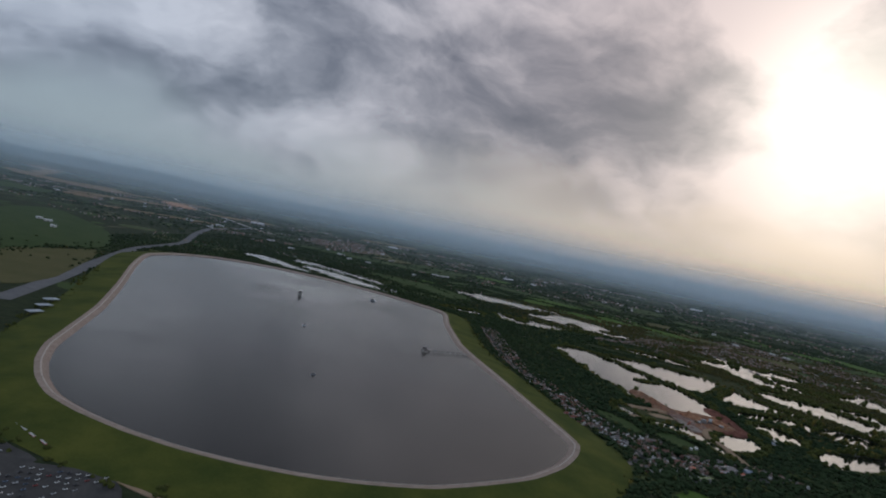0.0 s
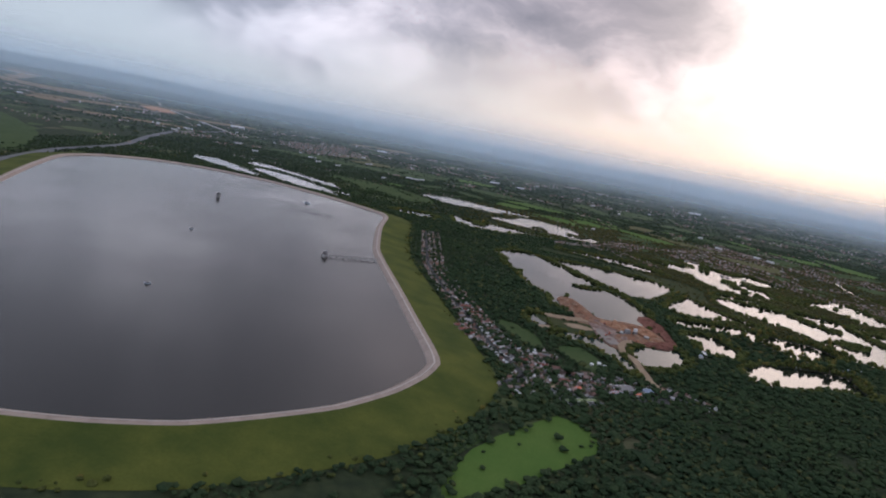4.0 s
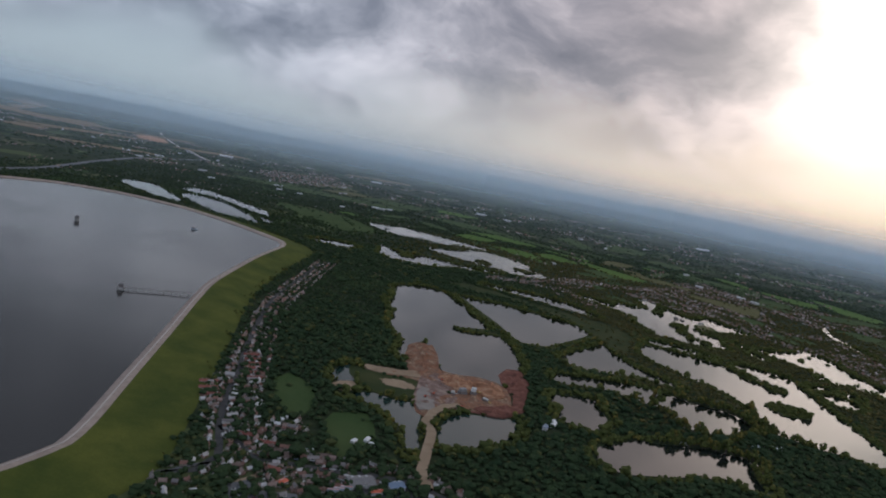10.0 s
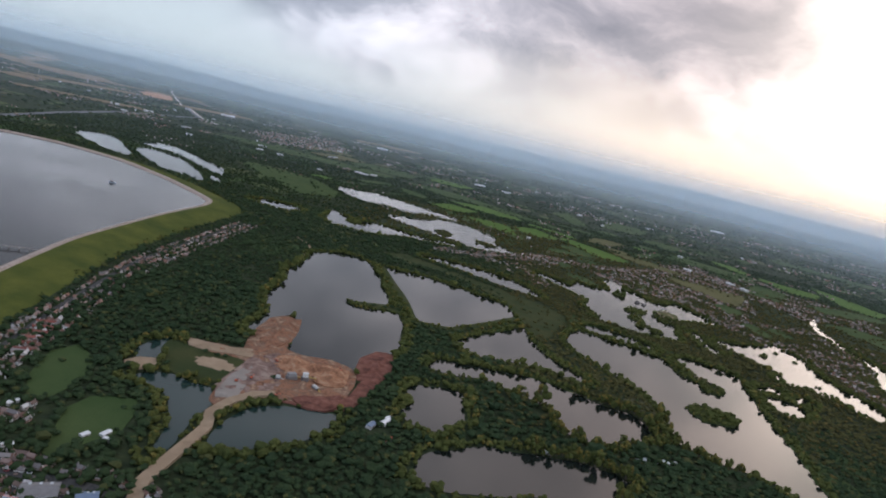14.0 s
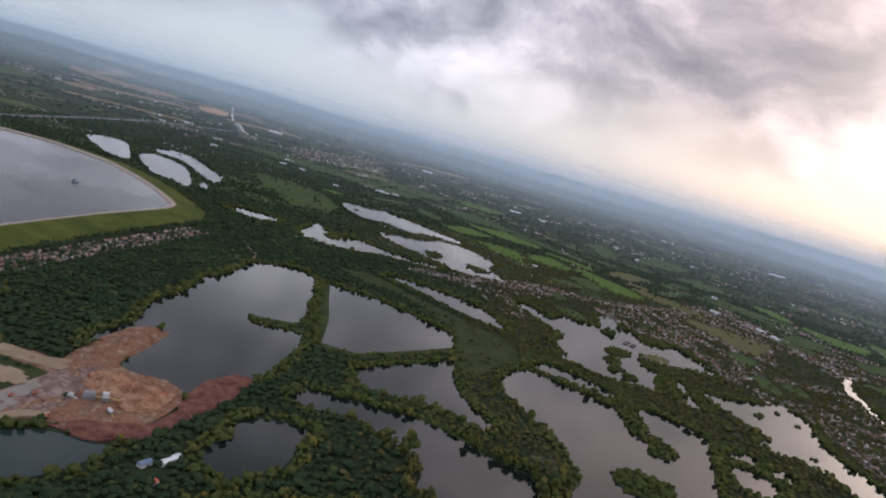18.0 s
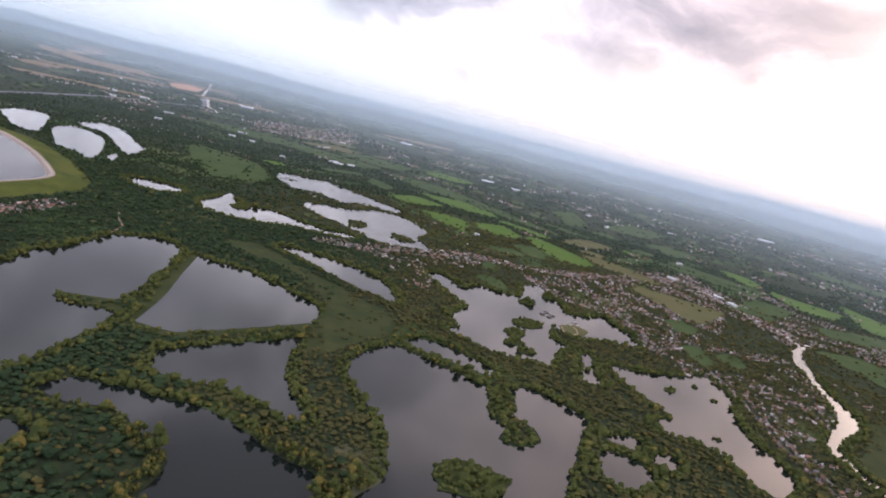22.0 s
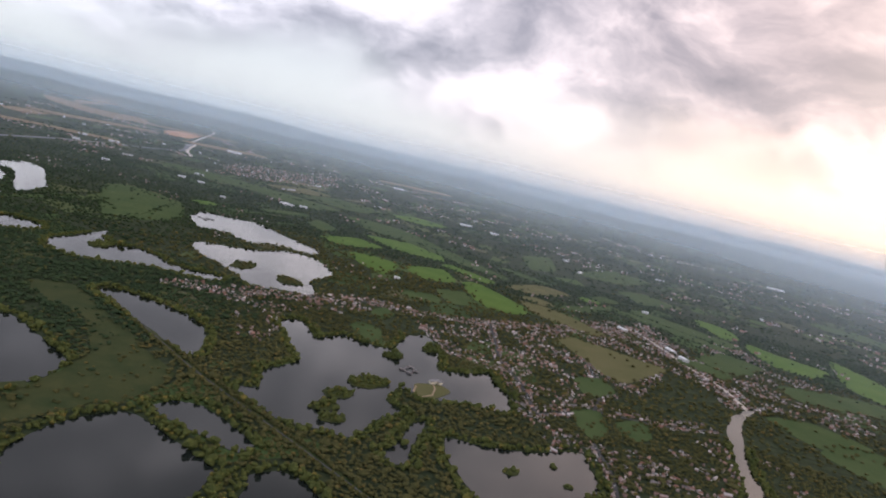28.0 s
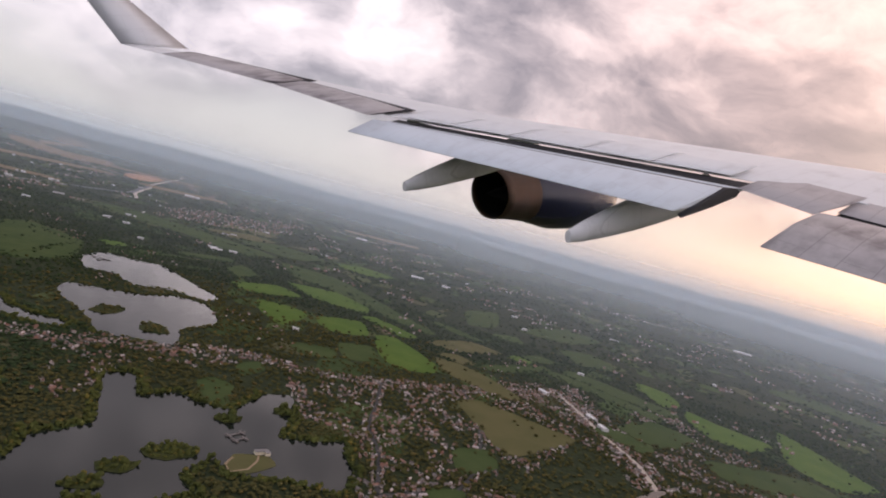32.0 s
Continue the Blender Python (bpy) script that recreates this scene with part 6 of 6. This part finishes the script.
def loft(name, sections, mat, parent, label="", closed=True):
    """A skin over rings of points, capped at both ends."""
    count = len(sections[0])
    verts = [q for ring in sections for q in ring]
    faces = []
    for k in range(len(sections) - 1):
        for i in range(count):
            j = (i + 1) % count
            faces.append((k * count + i, k * count + j, (k + 1) * count + j, (k + 1) * count + i))
    faces.append(tuple(range(count))[::-1])
    faces.append(tuple(range((len(sections) - 1) * count, len(sections) * count)))
    bm = bmesh.new()
    vs = [bm.verts.new(v) for v in verts]
    for f in faces:
        bm.faces.new([vs[i] for i in f])
    bmesh.ops.recalc_face_normals(bm, faces=bm.faces)
    for f in bm.faces:
        f.smooth = len(f.verts) == 4
    ob = part(name, bm, mat, parent, label)
    return ob


def wing_z(y):
    return 0.5 + 0.105 * (y - 3) + 0.0022 * max(0.0, y - 18) ** 2


def airfoil(y, lead, trail, thick, lift=0.0, points=12):
    """A section at span y, from the leading to the trailing edge (metres aft)."""
    chord, ring = trail - lead, []
    us = [0.5 - 0.5 * math.cos(math.pi * k / points) for k in range(points + 1)]
    shape = lambda u: 5 * (0.2969 * math.sqrt(u) - 0.126 * u - 0.3516 * u * u + 0.2843 * u**3 - 0.1015 * u**4)
    drop = 0.045 + 0.0055 * (y - 6.0)      # nose lowered by the slats
    for u in us:
        ring.append((-(lead + u * chord), y, wing_z(y) + lift + thick * chord * shape(u) - drop * chord * (1 - u) ** 1.6))
    for u in us[::-1][1:-1]:
        ring.append((-(lead + u * chord), y, wing_z(y) + lift - 0.7 * thick * chord * shape(u) - drop * chord * (1 - u) ** 1.6))
    return ring


def plate(name, corners, thick, mat, parent, label="", bulge=0.0):
    """A slim tapered panel: front edge, rear edge, with a rounded back."""
    (a, b), (c, d) = corners
    a, b, c, d = map(Vector, (a, b, c, d))
    sections = []
    for k in range(9):
        t = k / 8
        front, back = a.lerp(b, t), c.lerp(d, t)
        ring = []
        for u, h in ((0, 0.0), (0.06, 0.5), (0.25, 1.0), (0.6, 0.6), (1.0, 0.05), (1.0, -0.05), (0.5, -0.35), (0.06, -0.4)):
            q = front.lerp(back, u)
            ring.append((q.x, q.y, q.z + h * thick + bulge * math.sin(math.pi * u)))
        sections.append(ring)
    return loft(name, sections, mat, parent, label)


def build_wing():
    root = tagged(new("airliner_wing"), "grey-white airliner wing with lowered flaps in flight", "aircraft wing")
    root.matrix_basis = Matrix(((0.452139, -0.880867, -0.140155, 665.277), (0.830856, 0.473091, -0.293025, 598.978), (0.324422, 0.016039, 0.945776, 169.026), (0, 0, 0, 1)))
    # main surface
    stations = [(3.0, 3.15, 11.9), (6.5, 4.9, 12.4), (9.1, 6.25, 13.3), (13.0, 8.2, 15.4), (17.6, 10.6, 17.75), (21.0, 12.3, 18.2), (25.0, 14.4, 19.05), (27.7, 15.9, 19.85), (29.5, 17.0, 20.6), (30.5, 18.2, 21.0)]
    loft("wing_skin", [airfoil(y, a, b, 0.07) for y, a, b in stations], WING_PAINT, root)
    # winglet
    low_rear, low_front = Vector((-21.0, 30.55, 3.74)), Vector((-18.5, 30.3, 3.62))
    up = Vector((-0.55, 1.80, 1.60))
    sections = []
    for h, taper in ((0.0, 1.0), (0.12, 0.97), (1.0, 0.8), (2.0, 0.6)):
        rear = low_rear + up * h
        front = rear + (low_front - low_rear) * taper + Vector((-0.25 * h, 0, 0))
        mid = rear.lerp(front, 0.6)
        sections.append([tuple(front), (mid.x, mid.y + 0.05, mid.z), tuple(rear), (mid.x, mid.y - 0.05, mid.z)])
    loft("winglet", sections, WINGLET, root, "pale grey upturned winglet")
    # spoiler panels ahead of the slot
    def te(y):
        return 13.55 + (y - 9.1) * (17.85 - 13.55) / 8.4
    cuts = [9.6, 11.3, 12.9, 14.6, 16.1, 17.5]
    for a, b in zip(cuts, cuts[1:]):
        g = 0.03
        plate("spoiler", (((-(te(a) - 1.5), a + g, wing_z(a) + 0.20), (-(te(b) - 1.5), b - g, wing_z(b) + 0.20)), ((-te(a), a + g, wing_z(a) + 0.10), (-te(b), b - g, wing_z(b) + 0.10))), 0.03, WING_PAINT, root)
    # dark plate for the shaded slot, vane and outboard flap
    plate("slot", (((-te(9.2) + 0.1, 9.2, wing_z(9.2) - 0.02), (-te(17.5) + 0.1, 17.5, wing_z(17.5) - 0.02)), ((-te(9.2) - 0.95, 9.2, wing_z(9.2) - 0.16), (-te(17.5) - 0.80, 17.5, wing_z(17.5) - 0.16))), 0.02, DARK_SLOT, root, "dark plate standing for the shaded slot under the spoilers")
    vane = plate("flap_vane", (((-14.12, 9.15, 1.05), (-18.12, 17.55, 1.94)), ((-14.42, 9.2, 1.06), (-18.32, 17.6, 1.94))), 0.05, FLAP_PAINT, root)
    # solid dark strip in place of the shade between vane and flap
    plate("flap_gap", (((-14.36, 9.2, 1.075), (-18.24, 17.6, 1.965)), ((-14.58, 9.2, 1.085), (-18.40, 17.6, 1.975))), 0.02, DARK_SLOT, root, "dark strip standing for the shaded gap ahead of the flap")
    flap = plate("outboard_flap", (((-14.45, 9.2, 1.04), (-18.30, 17.6, 1.93)), ((-16.82, 9.47, 0.86), (-19.36, 17.76, 1.74))), 0.16, FLAP_PAINT, root, "pale blue-grey lowered outboard flap")
    plate("flap_end_cap", (((-14.4, 9.12, 1.05), (-14.4, 9.2, 1.05)), ((-16.6, 9.38, 0.70), (-16.6, 9.46, 0.76))), 0.22, DARK_SLOT, flap)
    # ailerons, soiled
    for y0, y1 in ((18.1, 23.0), (23.1, 28.6)):
        def rear(y):
            return float(np.interp(y, (18.0, 22.5, 26.2, 27.7, 29.0), (18.25, 18.42, 19.22, 19.75, 20.2)))
        seat = 0.07
        plate("hinge_gap", (((-(rear(y0) - 1.5) + seat, y0 - seat, wing_z(y0) + 0.105), (-(rear(y1) - 1.2) + seat, y1 + seat, wing_z(y1) + 0.085)), ((-(rear(y0) + 0.1), y0 - seat, wing_z(y0) + 0.03), (-(rear(y1) + 0.1), y1 + seat, wing_z(y1) + 0.02))), 0.035, DARK_SLOT, root)
        plate("aileron", (((-(rear(y0) - 1.5), y0, wing_z(y0) + 0.10), (-(rear(y1) - 1.2), y1, wing_z(y1) + 0.08)), ((-(rear(y0) + 0.2), y0, wing_z(y0) + 0.03), (-(rear(y1) + 0.15), y1, wing_z(y1) + 0.02))), 0.05, SOILED_PAINT, root, "soiled grey aileron")
    # panel between the flaps, and the inboard flap
    plate("mid_panel", (((-11.2, 9.25, 1.18), (-11.6, 7.1, 0.95)), ((-14.38, 9.2, 1.12), (-14.82, 7.4, 0.93))), 0.05, SOILED_PAINT, root, "soiled panel between the flaps")
    plate("inboard_vane", (((-12.0, 7.2, 0.92), (-12.0, 3.2, 0.5)), ((-13.7, 7.25, 0.84), (-13.4, 3.2, 0.42))), 0.06, SOILED_PAINT, root)
    # dark plate closes the gap and puts its shade into colour
    plate("inboard_slot", (((-13.45, 7.22, 0.79), (-13.15, 3.2, 0.35)), ((-14.45, 7.24, 0.74), (-13.75, 3.2, 0.31))), 0.03, DARK_SLOT, root, "dark plate standing for the shaded slot ahead of the inboard flap")
    plate("inboard_flap", (((-14.05, 7.25, 0.80), (-13.3, 3.2, 0.36)), ((-17.74, 7.28, 0.78), (-17.2, 3.2, 0.36))), 0.14, SOILED_PAINT, root, "soiled lowered inboard flap", bulge=0.12)
    # flap track fairings
    for tail, nose, size in (((-18.4, 16.46, 0.34), (-13.6, 16.0, 0.95), 0.42), ((-17.76, 11.39, 0.0), (-12.6, 10.8, 0.35), 0.46)):
        sections, a, b = [], Vector(tail), Vector(nose)
        for k in range(11):
            t = k / 10
            q, r = a.lerp(b, t), size * (0.16 + 0.90 * math.sin(math.pi * min(1.0, t * 0.62 + 0.02)) ** 0.62)
            sections.append([(q.x, q.y + 0.62 * r * math.cos(w), q.z + r * math.sin(w) + 0.25 * t) for w in np.linspace(0, math.tau, 13)[:-1]])
        loft("flap_track_fairing", sections, FAIRING, root)
    # engine: cowl, bronze nozzle, dark exhaust and cone
    engine = part("engine_cowl", bmesh.new(), COWL, root, "dark blue engine cowl")
    bm = bmesh.new()
    axis = lambda d, r: [(-11.3 + d, 19.85 + r * math.cos(w), -1.32 - 0.11 * d + r * math.sin(w)) for w in np.linspace(0, math.tau, 33)[:-1]]

    def turned(profile):
        rings = [[bm.verts.new(v) for v in axis(d, r)] for d, r in profile]
        for one, two in zip(rings, rings[1:]):
            for i in range(32):
                j = (i + 1) % 32
                bm.faces.new((one[i], one[j], two[j], two[i])).smooth = True

    turned([(1.9, 1.16), (2.4, 1.28), (3.6, 1.56), (5.2, 1.62), (6.6, 1.44), (7.2, 1.28), (7.2, 1.15), (6.2, 1.1)])
    bm.to_mesh(engine.data)
    bm.free()
    bm = bmesh.new()
    turned([(0.9, 0.90), (0.25, 0.95), (0.0, 0.98), (0.03, 1.01), (0.55, 1.04), (0.56, 1.02), (1.9, 1.16)])
    part("nozzle", bm, BRONZE, engine, "bronzed metal exhaust nozzle")
    bm = bmesh.new()
    turned([(0.28, 0.93), (1.4, 0.80), (2.4, 0.70), (2.5, 0.05)])
    part("exhaust_duct", bm, DARK_SLOT, engine, "dark exhaust duct inside the nozzle")
    bm = bmesh.new()
    turned([(-0.1, 0.03), (0.6, 0.22), (1.6, 0.42), (2.4, 0.5)])
    part("exhaust_cone", bm, DARK_SLOT, engine)
    loft("pylon", [[(-8.0, 19.7, -0.4), (-8.0, 20.0, -0.4), (-8.0, 20.0, -0.15), (-8.0, 19.7, -0.15)], [(-12.5, 19.75, 0.4), (-12.5, 19.95, 0.4), (-12.5, 19.95, 1.0), (-12.5, 19.75, 1.0)], [(-15.5, 19.8, 1.4), (-15.5, 19.9, 1.4), (-15.5, 19.9, 1.7), (-15.5, 19.8, 1.7)]], FAIRING, root)


build_wing()
